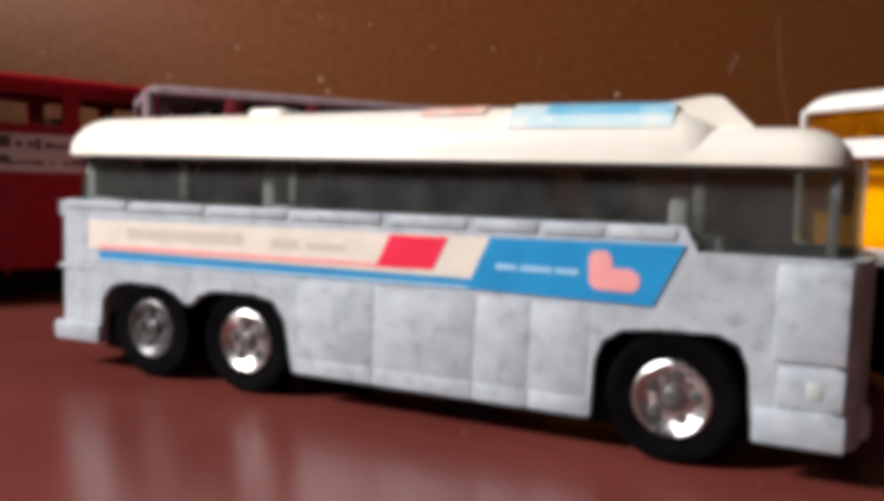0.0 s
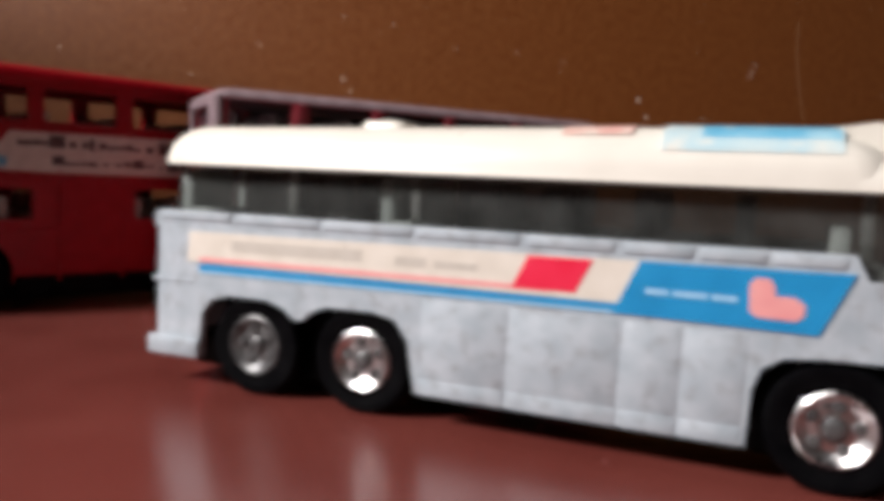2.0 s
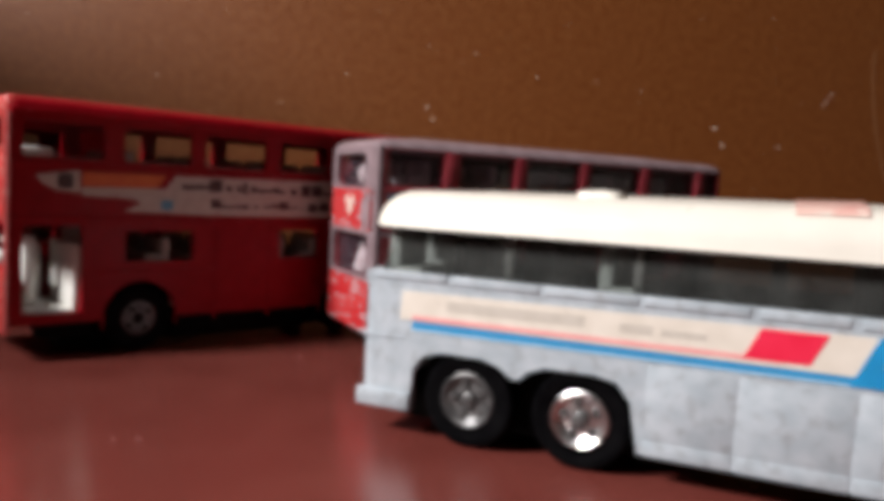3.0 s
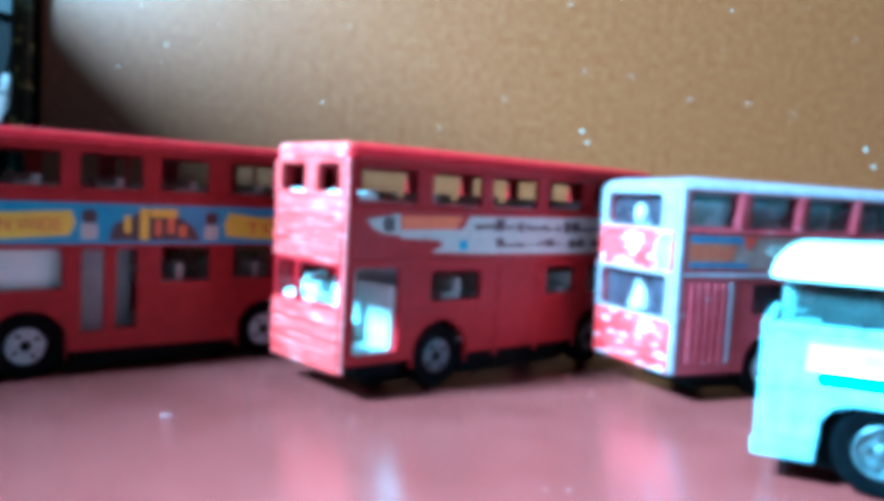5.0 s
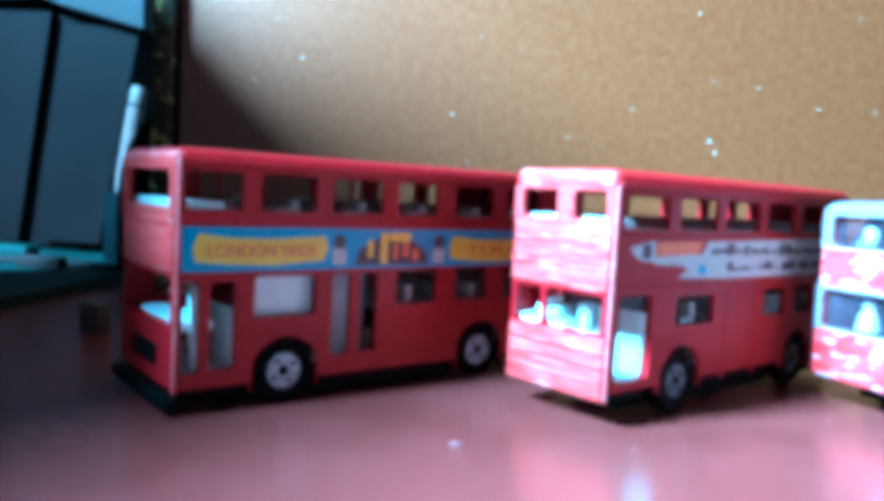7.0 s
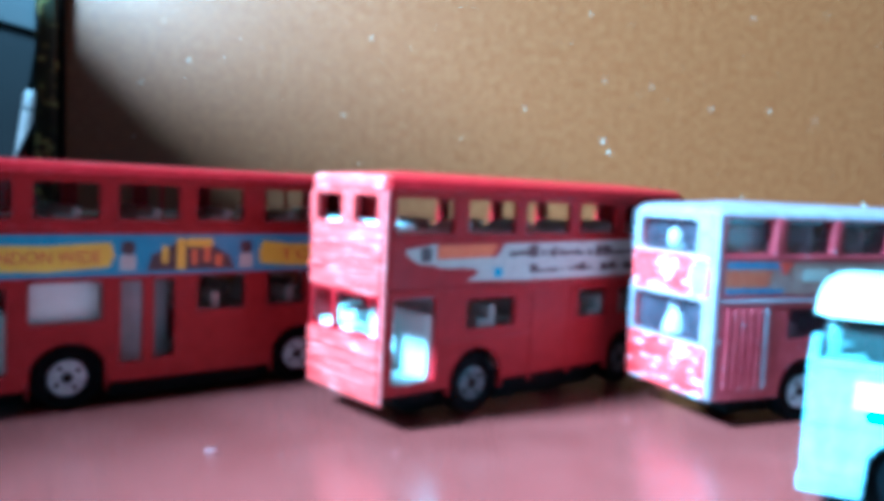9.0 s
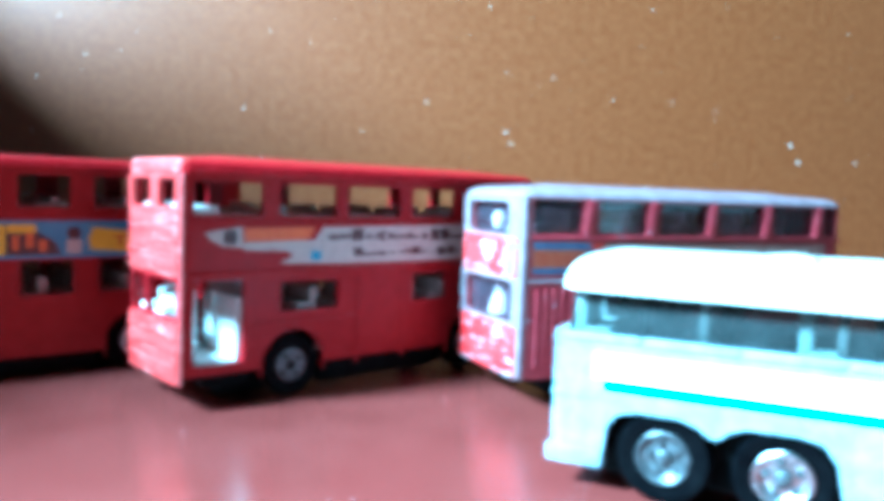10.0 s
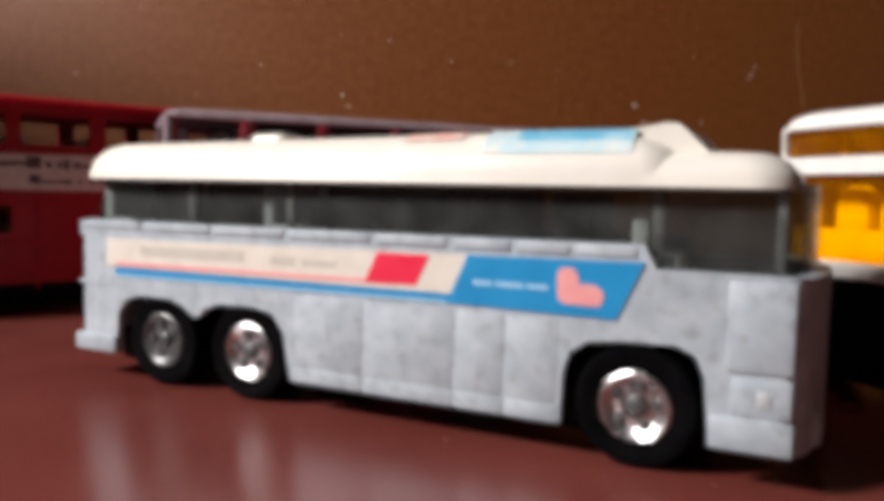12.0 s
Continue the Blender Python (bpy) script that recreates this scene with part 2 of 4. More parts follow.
def rounded(x0, x1, z0, z1, r=0.5, n=3):
    """A rounded rectangle as a list of points."""
    pts = []
    for cx, cz, a0 in ((x1 - r, z1 - r, 0), (x0 + r, z1 - r, 90), (x0 + r, z0 + r, 180), (x1 - r, z0 + r, 270)):
        for i in range(n + 1):
            a = radians(a0 + 90 * i / n)
            pts.append((cx + r * math.cos(a), cz + r * math.sin(a)))
    return pts


def arch(cx, rad, cz, z0, n=15, power=1.0):
    """A wheel arch as points from one foot to the other; power under 1 squares its shoulders."""
    a0 = math.asin(max(-1, min(1, (z0 - cz) / rad)))
    pts = []
    for i in range(n):
        a = math.pi - a0 - (math.pi - 2 * a0) * i / (n - 1)
        co, si = math.cos(a), math.sin(a)
        if 0 < i < n - 1 and si > 0:
            co, si = math.copysign(abs(co) ** power, co), si ** power
        pts.append((cx + rad * co + 1e-4 * i, cz + rad * si if 0 < i < n - 1 else z0))
    return pts


def fill(outer, holes):
    """A flat sheet in x, z with holes."""
    bm = bmesh.new()
    edges = []
    for loop in (outer, *holes):
        vs = [bm.verts.new((x, 0, z)) for x, z in loop]
        edges += [bm.edges.new((vs[i], vs[(i + 1) % len(vs)])) for i in range(len(vs))]
    bmesh.ops.triangle_fill(bm, use_beauty=True, use_dissolve=False, edges=edges, normal=(0, -1, 0))
    return bm


def slab(points, y0, y1, holes=()):
    """A sheet in x, z with the thickness y0 to y1."""
    bm = fill(points, holes)
    r = bmesh.ops.extrude_face_region(bm, geom=bm.faces[:])
    far = {v for v in r["geom"] if isinstance(v, bmesh.types.BMVert)}
    for v in bm.verts:
        v.co.y = y1 if v in far else y0
    return bm


def shell(L, W, r, z0, z1, thick, near=(), front=(), far=(), rear=(), arches=(), bow=0.0, lean=None):
    """A bus body: a ring of sheet bent round four rounded corners, with its openings. x from 0 (front) to L, y from 0 (near side) to W."""
    half = W / 2
    total = 2 * (L + W)
    n_of = lambda x: half + L - x
    f_of = lambda y: half + L + y
    b_of = lambda x: half + L + W + x
    cuts = []
    for arch in arches:
        for f in (n_of, b_of):
            cuts.append(sorted((f(x), z) for x, z in arch))
    outer = [(0.0, z0)]
    for cut in sorted(cuts):
        outer += cut
    outer += [(total, z0), (total, z1), (0.0, z1)]
    holes = []
    for loops, f in ((near, n_of), (front, f_of), (far, b_of)):
        holes += [[(f(x), z) for x, z in loop] for loop in loops]
    for loop in rear:
        holes.append([((half - y), z) for y, z in loop if y < half])
    bm = fill(outer, holes)
    corners = [half, half + L, half + L + W, half + 2 * L + W]
    steps = [c + r * k / 3 for c in corners for k in (-3, -2, -1, 0, 1, 2, 3)] + ([half + L + W * k / 8 for k in range(1, 8)] if bow else [])
    for u in steps:
        bmesh.ops.bisect_plane(bm, geom=bm.verts[:] + bm.edges[:] + bm.faces[:], plane_co=(u, 0, 0), plane_no=(1, 0, 0))
    rr = bmesh.ops.extrude_face_region(bm, geom=bm.faces[:])
    inner = {v for v in rr["geom"] if isinstance(v, bmesh.types.BMVert)}
    for v in bm.verts:
        u, z, d = v.co.x, v.co.z, (thick if v in inner else 0.0)
        ang, base = None, 0
        for i, c in enumerate(corners):
            if abs(u - c) <= r + 1e-6:
                ang, base = (u - c + r) / (2 * r) * 90, i
        if ang is None:
            if u < corners[0]:
                x, y, nx, ny = L, half - u, 1, 0
            elif u < corners[1]:
                x, y, nx, ny = L - (u - corners[0]), 0, 0, -1
            elif u < corners[2]:
                x, y, nx, ny = 0, u - corners[1], -1, 0
            elif u < corners[3]:
                x, y, nx, ny = u - corners[2], W, 0, 1
            else:
                x, y, nx, ny = L, W - (u - corners[3]), 1, 0
        else:
            cx, cy, a0 = ((L - r, r, 0), (r, r, -90), (r, W - r, -180), (L - r, W - r, -270))[base]
            a = radians(a0 - ang)
            nx, ny = math.cos(a), math.sin(a)
            x, y = cx + r * nx, cy + r * ny
        x, y = x - nx * d, y - ny * d
        if bow and x < L / 2:
            x -= bow * (1 - ((y - half) / half) ** 2) * max(0.0, 1 - x / (L / 2)) ** 6
        if lean:
            x, y = lean(x, y, z)
        v.co = Vector((x, y, z))
    bmesh.ops.remove_doubles(bm, verts=bm.verts, dist=0.01)
    return bm


def cap(x0, x1, y0, y1, r, z0, rise, round_in, bow=0.0, crown=0.35, n=6):
    """A roof: a rounded plan that curves in as it rises, with a slightly domed top."""
    bm = bmesh.new()
    rings = []
    levels = [(round_in * (1 - math.cos(math.pi / 2 * k / n)), rise * math.sin(math.pi / 2 * k / n)) for k in range(n + 1)]
    levels += [(round_in + (y1 - y0) / 2 * f, rise + crown * f) for f in (0.25, 0.5, 0.75)]
    for ins, dz in levels:
        ins = min(ins, (y1 - y0) / 2 - 0.3)
        rad = max(r - ins * 0.5, 0.3)
        pts = rounded(x0 + ins, x1 - ins, y0 + ins, y1 - ins, min(rad, (y1 - y0) / 2 - ins - 0.05), 5)
        rings.append([bm.verts.new((x, y, z0 + dz)) for x, y in pts])
    for a, b in zip(rings, rings[1:]):
        for i in range(len(a)):
            j = (i + 1) % len(a)
            bm.faces.new((a[i], a[j], b[j], b[i]))
    bm.faces.new(rings[-1])
    bm.faces.new(list(reversed(rings[0])))
    return bm


def words(text, size, mat, parent, x, y, z, facing_x=False, width=None, thick=0.06, name="lettering"):
    """Raised print on a side that faces -y, centred on x, z; width: the length that it takes up."""
    cu = bpy.data.curves.new(name, "FONT")
    cu.body, cu.size, cu.extrude, cu.align_x, cu.align_y = text, size, thick, "CENTER", "CENTER"
    tmp = new("tmp", cu)
    bpy.context.view_layer.update()
    me = bpy.data.meshes.new_from_object(tmp.evaluated_get(bpy.context.evaluated_depsgraph_get()))
    bpy.data.objects.remove(tmp)
    bm = bmesh.new()
    bm.from_mesh(me)
    bpy.data.meshes.remove(me)
    xs = [v.co.x for v in bm.verts]
    k = width / (max(xs) - min(xs)) if width else 1
    for v in bm.verts:
        v.co = Vector((x + v.co.x * k, y - v.co.z, z + v.co.y))
    return part(name, bm, mat, parent)


def make_wheel(parent, x, z, rad, y, out, rim_mat, rim_r, style="dish", wide=3.2):
    """A tyre with its hub on the near (out = -1) or far (out = 1) side, y being its outer face."""
    def place(bm, dx=0.0, dz=0.0):
        bmesh.ops.transform(bm, matrix=Matrix.Diagonal((1, -out, 1, 1)), verts=bm.verts)
        bmesh.ops.translate(bm, verts=bm.verts, vec=(x + dx, y, z + dz))
        return bm

    tyre = lathe([(rim_r * 0.9, wide), (rad * 0.94, wide), (rad, wide - 0.4), (rad, 0.5), (rad * 0.95, 0.08), (rad * 0.82, 0.0), (rad * 0.78, 0.1), (rim_r, 0.12), (rim_r, 0.8)], 40)
    t = part("wheel", place(tyre), TYRE, parent, "black plastic toy wheel with a bright hub", 50)
    if style == "dish":
        rim = lathe([(0, 0.75), (1.0, 0.75), (1.15, 0.55), (rim_r * 0.62, 0.62), (rim_r * 0.80, 0.25), (rim_r * 0.93, 0.0), (rim_r, 0.12), (rim_r, 1.0), (0, 1.0)], 40)
        cap_ = lathe([(0, 0.1), (0.55, 0.12), (0.85, 0.3), (0.9, 0.8), (0, 0.8)], 20)
        part("rim", place(rim), rim_mat, t, "bright dished hub plate")
        part("hub_cap", place(cap_), DULL_CHROME, t, "dull raised hub cap")
        for i in range(5):
            a = 2 * math.pi * i / 5 + 0.4 + x * 0.3
            part("hub_slot", place(lathe([(0, 0.28), (rim_r * 0.15, 0.3), (rim_r * 0.2, 0.7), (0, 0.7)], 12), rim_r * 0.6 * math.cos(a), rim_r * 0.6 * math.sin(a)), DULL_CHROME, t, "dull hollow in the hub plate")
    else:
        rim = lathe([(0, 0.25), (rim_r * 0.5, 0.1), (rim_r * 0.9, 0.0), (rim_r, 0.15), (rim_r, 0.9), (0, 0.9)], 40)
        part("rim", place(rim), rim_mat, t, "pale flat hub plate")
        part("hub_cap", place(lathe([(0, -0.1), (0.7, -0.06), (0.85, 0.1), (0.85, 0.4), (0, 0.4)], 18)), BLACK, t, "dark axle end")
        for i in range(4):
            a = 2 * math.pi * i / 4 + 0.6
            part("hub_slot", place(lathe([(0, -0.02), (rim_r * 0.15, -0.02), (rim_r * 0.15, 0.3), (0, 0.3)], 10), rim_r * 0.68 * math.cos(a), rim_r * 0.68 * math.sin(a)), BLACK, t)
    return t


def arch_shade(parent, x, half, top, W):
    """A black block added between the wheels of an axle, as the arches' shade."""
    return part("arch_shade", solid(x - half, x + half, 3.7, W - 3.7, 2.0, top, 0.2), BLACK, parent)


def seat_mesh(w, d, h):
    """A moulded toy seat: cushion and back."""
    bm = bmesh.new()
    box(bm, 0, d, 0, w, 0, h * 0.45, 0.25)
    box(bm, d * 0.66, d * 1.02, 0, w, 0, h, 0.35)
    return bm


def seat_rows(parent, xs, z, W, mat, h=4.0, w=None, d=4.0, name="seat"):
    w = w or W * 0.36
    first = None
    for x in xs:
        for y in (1.5, W - 1.5 - w):
            m = pose(x * MM, y * MM, z * MM)
            if first is None:
                first = part(name, seat_mesh(w, d, h), mat, parent)
                first.matrix_basis = m
            else:
                again(first, name, parent, m)


# ---------------------------------------------------------------- the large structure
def build_room():
    # table top, one sheet under everything that stands on it
    table = part("tabletop", solid(-214.5, 650, -500, 330, -28, 0, 1.0), TABLE)
    tagged(table, "oxide-red gloss-painted wooden tabletop with scuffs and dust", "table top", kind="structure")
    # hardboard panel behind the row of buses
    a = math.atan2(1, 5.1)
    wall = part("wall_board", slab([(0, 0), (560, 0), (560, 420), (0, 420)], 0, 5), BOARD)
    wall.matrix_world = pose(-0.209, 0.2215, 0, 0, 0, math.degrees(a))
    tagged(wall, "brown speckled hardboard panel standing behind the toys", "wall panel", kind="structure")
    flecks = bmesh.new()
    rng = random.Random(5)
    for i in range(280):
        s, z, r = rng.uniform(5, 420), rng.uniform(25, 180), 0.07 * (1 + rng.random() ** 6 * 3.5)
        bmesh.ops.create_icosphere(flecks, subdivisions=1, radius=r, matrix=Matrix.Translation((s, -0.05, z)) @ Matrix.Diagonal((1, 0.25, rng.uniform(0.6, 1.5), 1)))
    for s, z, r in ((280.5, 54.5, 0.62), (283.8, 48.6, 0.55), (178.0, 54.5, 0.48), (180.2, 50.8, 0.42), (323.0, 67.0, 0.45), (324.5, 69.5, 0.4), (322.0, 65.0, 0.32), (272.7, 37.0, 0.6), (305.5, 49.3, 0.4), (235.6, 67.5, 0.32),
                    (193.6, 73.3, 0.3), (227.1, 98.0, 0.3), (171.3, 95.6, 0.3), (43.5, 72.7, 0.34), (29.0, 65.1, 0.3), (214.9, 67.2, 0.3), (100.1, 83.0, 0.26)):
        bmesh.ops.create_icosphere(flecks, subdivisions=2, radius=r, matrix=Matrix.Translation((s, -0.1, z)) @ Matrix.Diagonal((1, 0.3, 1, 1)))
    fl = part("paint_flecks", flecks, DUST)
    fl.matrix_world = wall.matrix_world
    tagged(fl, "tiny white paint flecks on the brown hardboard", "paint flecks", kind="stuff")
    curve = [(340 + 14 * (k / 12) ** 2, 86 - 56 * k / 12) for k in range(13)]
    ribbon = [(x - 0.22, z) for x, z in curve] + [(x + 0.22, z) for x, z in reversed(curve)]
    sc = part("board_scratch", slab(ribbon, -0.06, 0.3), SCRAPE)
    sc.matrix_world = wall.matrix_world
    tagged(sc, "thin pale curved scratch across the hardboard", "scratch", kind="stuff")
    grit = bmesh.new()
    for i in range(60):
        x, y = rng.uniform(-200, 120), rng.uniform(30, 130)
        r = 0.13 + 0.25 * rng.random() ** 5
        bmesh.ops.create_icosphere(grit, subdivisions=1, radius=r, matrix=Matrix.Translation((x, y, r * 0.2)) @ Matrix.Diagonal((1.3, 1, 0.4, 1)))
    bmesh.ops.create_icosphere(grit, subdivisions=2, radius=0.8, matrix=Matrix.Translation((-101.6, 89.0, 0.1)) @ Matrix.Diagonal((1.2, 0.9, 0.35, 1)))
    tagged(part("table_grit", grit, CRUMB), "pale crumbs of grit on the red tabletop", "grit", kind="stuff")
    # the room that closes round the table
    floor = part("floor", solid(-520, 660, -560, 560, -90, -62), WOOD)
    tagged(floor, "dark wooden cupboard floor under the tabletop", "floor", kind="structure")
    support = part("table_support", solid(-200, 640, -490, 320, -61.5, -28.5, 1), WOOD)
    tagged(support, "dark wooden frame that carries the tabletop", "support", kind="structure")
    ceiling = part("ceiling", solid(-520, 660, -560, 560, 720, 750), PLASTER)
    tagged(ceiling, "plain brown painted ceiling", "ceiling", kind="structure")
    for nm, dims in (("wall_north", (-520, 660, 560, 590)), ("wall_south", (-520, 660, -590, -560)), ("wall_east", (660, 690, -590, 590))):
        w = part(nm, solid(dims[0], dims[1], dims[2], dims[3], -90, 750), PLASTER)
        tagged(w, "plain brown painted room wall", "wall", kind="structure")
    ww = part("wall_west", slab([(-560, -90), (560, -90), (560, 750), (-560, 750)], -60, 0, [[(-300, 200), (60, 200), (60, 540), (-300, 540)]]), PLASTER)
    ww.matrix_world = pose(-0.46, 0, 0, 0, 0, 90)
    tagged(ww, "plain brown painted wall with a window opening", "wall", kind="structure")


build_room()


# ---------------------------------------------------------------- silver-grey coach
def build_coach():
    c = thing("toy_coach", -29.35, 83.0, 0, -22.0, "scuffed grey die-cast toy coach with ivory roof and blue red decals", "toy coach")
    L, W = 78.5, 21.0
    X = lambda s: L - (s + 45.0)          # shell runs from the front backwards
    flip = Matrix.Translation((L, 0, 0)) @ Matrix.Diagonal((-1, 1, 1, 1))

    def put(name, bm, mat, parent=c, label="", mirror=True):
        if mirror:
            bmesh.ops.transform(bm, matrix=flip, verts=bm.verts)
        return part(name, bm, mat, parent, label)

    arches = [[(X(s), z) for s, z in ((14.9, 3.0), (15.1, 7.6), (15.7, 9.3), (17.2, 10.3), (20.0, 10.6), (24.4, 10.7), (25.9, 10.0), (26.6, 8.4), (27.1, 3.0))],
              [(X(s), z) for s, z in ((-38.7, 3.0), (-38.4, 7.8), (-37.2, 9.4), (-35.0, 10.0), (-30.4, 10.0), (-28.4, 9.4), (-27.0, 8.4), (-26.2, 8.4), (-25.1, 9.4), (-23.4, 10.0),
                                      (-18.4, 10.1), (-16.0, 9.6), (-14.6, 7.8), (-13.7, 3.0))]]
    low = shell(L, W, 1.6, 3.0, 16.7, 1.0, arches=arches, bow=1.7)
    body = put("body", low, COACH_GREY, label="scuffed silver-grey lower body with dirt marks")
    # upper belt that drops away at the driver's window
    belt = [(X(22.6), 16.65), (X(21.6), 18.6), (X(-44.6), 18.3), (X(-44.6), 16.65)]
    put("belt_panel", slab([(x, z) for x, z in belt], 0.02, 1.0), COACH_GREY)
    put("belt_panel", slab([(x, z) for x, z in belt], W - 1.0, W - 0.02), COACH_GREY)
    put("rear_belt", solid(L - 1.0, L, 0.9, W - 0.9, 16.65, 18.3, 0.2), COACH_GREY)
    # ledge blocks under the windows
    for a, b in ((-43.5, -34.8), (-34.2, -24.5), (-23.9, -14.6), (-14.0, -4.4), (-3.6, 3.8), (4.6, 10.0), (10.6, 15.4), (16.0, 21.0)):
        put("window_ledge", solid(X(b), X(a), -0.16, 0.6, 17.5, 18.45, 0.15), COACH_GREY)
    # side panels, separated by grooves
    for a, b in ((-13.2, -5.1), (-4.8, 4.7), (5.0, 9.6), (9.9, 14.6)):
        put("side_panel", solid(X(b), X(a), -0.04, 0.5, 4.5, 11.9, 0.04), COACH_GREY)
        put("skirt_panel", solid(X(b), X(a), -0.10, 0.5, 2.9, 4.45, 0.12), COACH_GREY)
    put("rear_skirt", solid(X(-38.6), X(-45.2), -0.4, 0.6, 3.0, 5.0, 0.25), COACH_GREY)
    put("front_skirt", solid(X(33.2), X(27.2), -0.4, 0.6, 3.0, 5.6, 0.25), COACH_GREY)
    put("front_panel", solid(X(33.0), X(28.2), -0.2, 0.6, 9.2, 16.2, 0.2), COACH_GREY)
    put("lamp_panel", solid(X(33.0), X(28.6), -0.12, 0.6, 5.8, 8.8, 0.2), COACH_GREY)
    put("side_lamp", solid(X(31.6), X(30.5), -0.22, 0.4, 6.6, 7.9, 0.15), SEAT_GREY)
    put("rear_strip", solid(X(-39.5), X(-44.8), -0.08, 0.4, 10.9, 11.3, 0.1), COACH_GREY)
    put("filler_cap", lathe([(0, -0.35), (0.45, -0.35), (0.5, -0.2), (0.5, 0.3), (0, 0.3)], 14), BLACK).matrix_basis = pose(43.6 * MM, 0, 9.0 * MM)
    put("bumper", solid(-1.6, 1.5, 3.5, W - 1.5, 3.0, 6.0, 0.6), COACH_GREY)

    # glazing, sloping in from the belt to the roof
    def lean(x, y, z):
        f = max(0.0, (z - 16.7) / 7.0)
        x = x + (1.6 * f if x > L / 2 else 0) * -1
        return x, W / 2 + (y - W / 2) * (1 - 0.07 * f)

    gl = shell(L - 1.4, W - 1.6, 1.5, 16.0, 23.8, 0.4, bow=1.4, lean=lean)
    bmesh.ops.translate(gl, verts=gl.verts, vec=(0.7, 0.8, 0))
    win = put("window_glazing", gl, GLAZE_SMOKE, label="smoked plastic window strip")
    for s in (-28.5, -15.0, 22.3):
        put("pillar", solid(X(s) - 0.45, X(s) + 0.45, 1.5, 2.0, 17.5, 23.6, 0.1), GLASS_DARK)
    put("windscreen_post", solid(X(31.6) - 0.35, X(31.6) + 0.35, 1.3, 1.8, 16.0, 23.6, 0.1), GLASS_DARK)
    floor_ = put("interior_floor", solid(2, L - 2, 1.8, W - 1.8, 14.4, 15.4, 0.2), BLACK)
    bm = seat_mesh(7, 4.0, 7.4)
    for s in (-39, -31, -23, -15, -7, 1, 9, 17):
        for y in (2.2, W - 9.2):
            b2 = bm.copy()
            bmesh.ops.translate(b2, verts=b2.verts, vec=(X(s), y, 15.4))
            put("seat", b2, SEAT_GREY if s in (-15, -39) else BLACK)
    bm.free()
    b3 = seat_mesh(6, 4, 5.5)
    bmesh.ops.translate(b3, verts=b3.verts, vec=(X(24), 2.4, 15.2))
    put("driver_seat", b3, SEAT_GREY)

    # roof
    rf = cap(X(32.2), X(-44.5), -0.3, W + 0.3, 3.2, 23.3, 2.9, 3.4, crown=0.8)
    roof = put("roof", rf, WHITE_ROOF, label="glossy ivory plastic roof with worn decals")
    for v in roof.data.vertices:        # the front of the roof runs down a little and bows
        x, y = v.co.x / MM, v.co.y / MM
        f = max(0.0, (x - 68) / 9)
        v.co.x += 1.2 * MM * f * (1 - ((y - W / 2) / (W / 2 + 0.3)) ** 2)
    def lift(bm):
        """The deck rises a little towards the front."""
        for v in bm.verts:
            v.co.z += 0.8 * max(0.0, min(1.0, (L - v.co.x - 26) / 26)) * max(0.0, min(1.0, (v.co.z - 23.5) / 2.0))
        return bm

    raised = cap(X(24.4), X(-44.7), -0.28, W + 0.28, 3.3, 23.35, 4.05, 4.0, crown=0.5)
    for v in raised.verts:
        if v.co.x < X(20):
            v.co.x += max(0.0, v.co.z - 24.9) * 0.85
    put("roof_deck", lift(raised), WHITE_ROOF, roof)
    put("roof_ridge", slab([(X(26.4), 25.7), (X(23.5), 28.5), (X(22.4), 28.6), (X(16.0), 27.6), (X(16.0), 25.6)], 2.6, W - 2.6), WHITE_ROOF, roof)
    put("roof_vent", cap(X(-17.6), X(-22.6), 3.6, 8.6, 1.2, 27.2, 1.1, 0.5), WHITE_ROOF, roof)
    def roof_print(a, b, lo, mat, label="", up=0.07):
        half = [(-0.28 + 4.0 * (1 - math.cos(radians(q))) - up * math.cos(radians(q)), 23.35 + 4.05 * math.sin(radians(q)) + up) for q in range(lo, 91, 6)]
        ring = half + [(W / 2, 27.9 + up)] + [(W - y, z) for y, z in reversed(half)] + [(W / 2 + 2, 26.0), (W / 2 - 2, 26.0)]
        bm = slab(ring, X(b), X(a))
        for v in bm.verts:
            v.co = Vector((v.co.y, v.co.x, v.co.z))
        put("roof_decal", lift(bm), mat, roof, label)

    roof_print(7.0, 20.2, 28, ROOF_FADE, "cyan roof decal rubbed pale at its edge", 0.05)
    roof_print(10.0, 20.0, 46, ROOF_BLUE, "faded cyan roof decal")
    roof_print(-1.5, 4.5, 52, ROOF_PINK, "worn red roof decal")

    # decals on the side
    def decal(name, pts, mat, y=-0.28, label=""):
        return put(name, slab([(X(s), z) for s, z in pts], y, 0.2), mat, c, label)

    decal("cream_decal", [(-40.2, 13.2), (4.6, 13.35), (6.0, 16.95), (-40.0, 16.35)], CREAM, -0.11, "worn cream side decal")
    decal("stripe", [(-38.6, 13.25), (-1.5, 13.7), (-1.3, 14.15), (-38.6, 13.75)], PINK, -0.15)
    decal("stripe", [(-38.6, 12.35), (4.6, 12.75), (4.6, 13.3), (-38.6, 13.05)], BLUE, -0.14)
    decal("stripe_edge", [(-38.6, 12.05), (5.0, 12.45), (5.0, 12.72), (-38.6, 12.32)], PALE_BLUE, -0.13)
    decal("red_block", [(-4.8, 13.8), (0.8, 13.85), (2.2, 16.75), (-3.4, 16.7)], SCARLET, -0.17, "bright red decal block")
    decal("blue_panel", [(4.0, 12.5), (19.5, 12.35), (21.7, 17.2), (6.0, 16.95)], BLUE, -0.155, "blue decal panel")
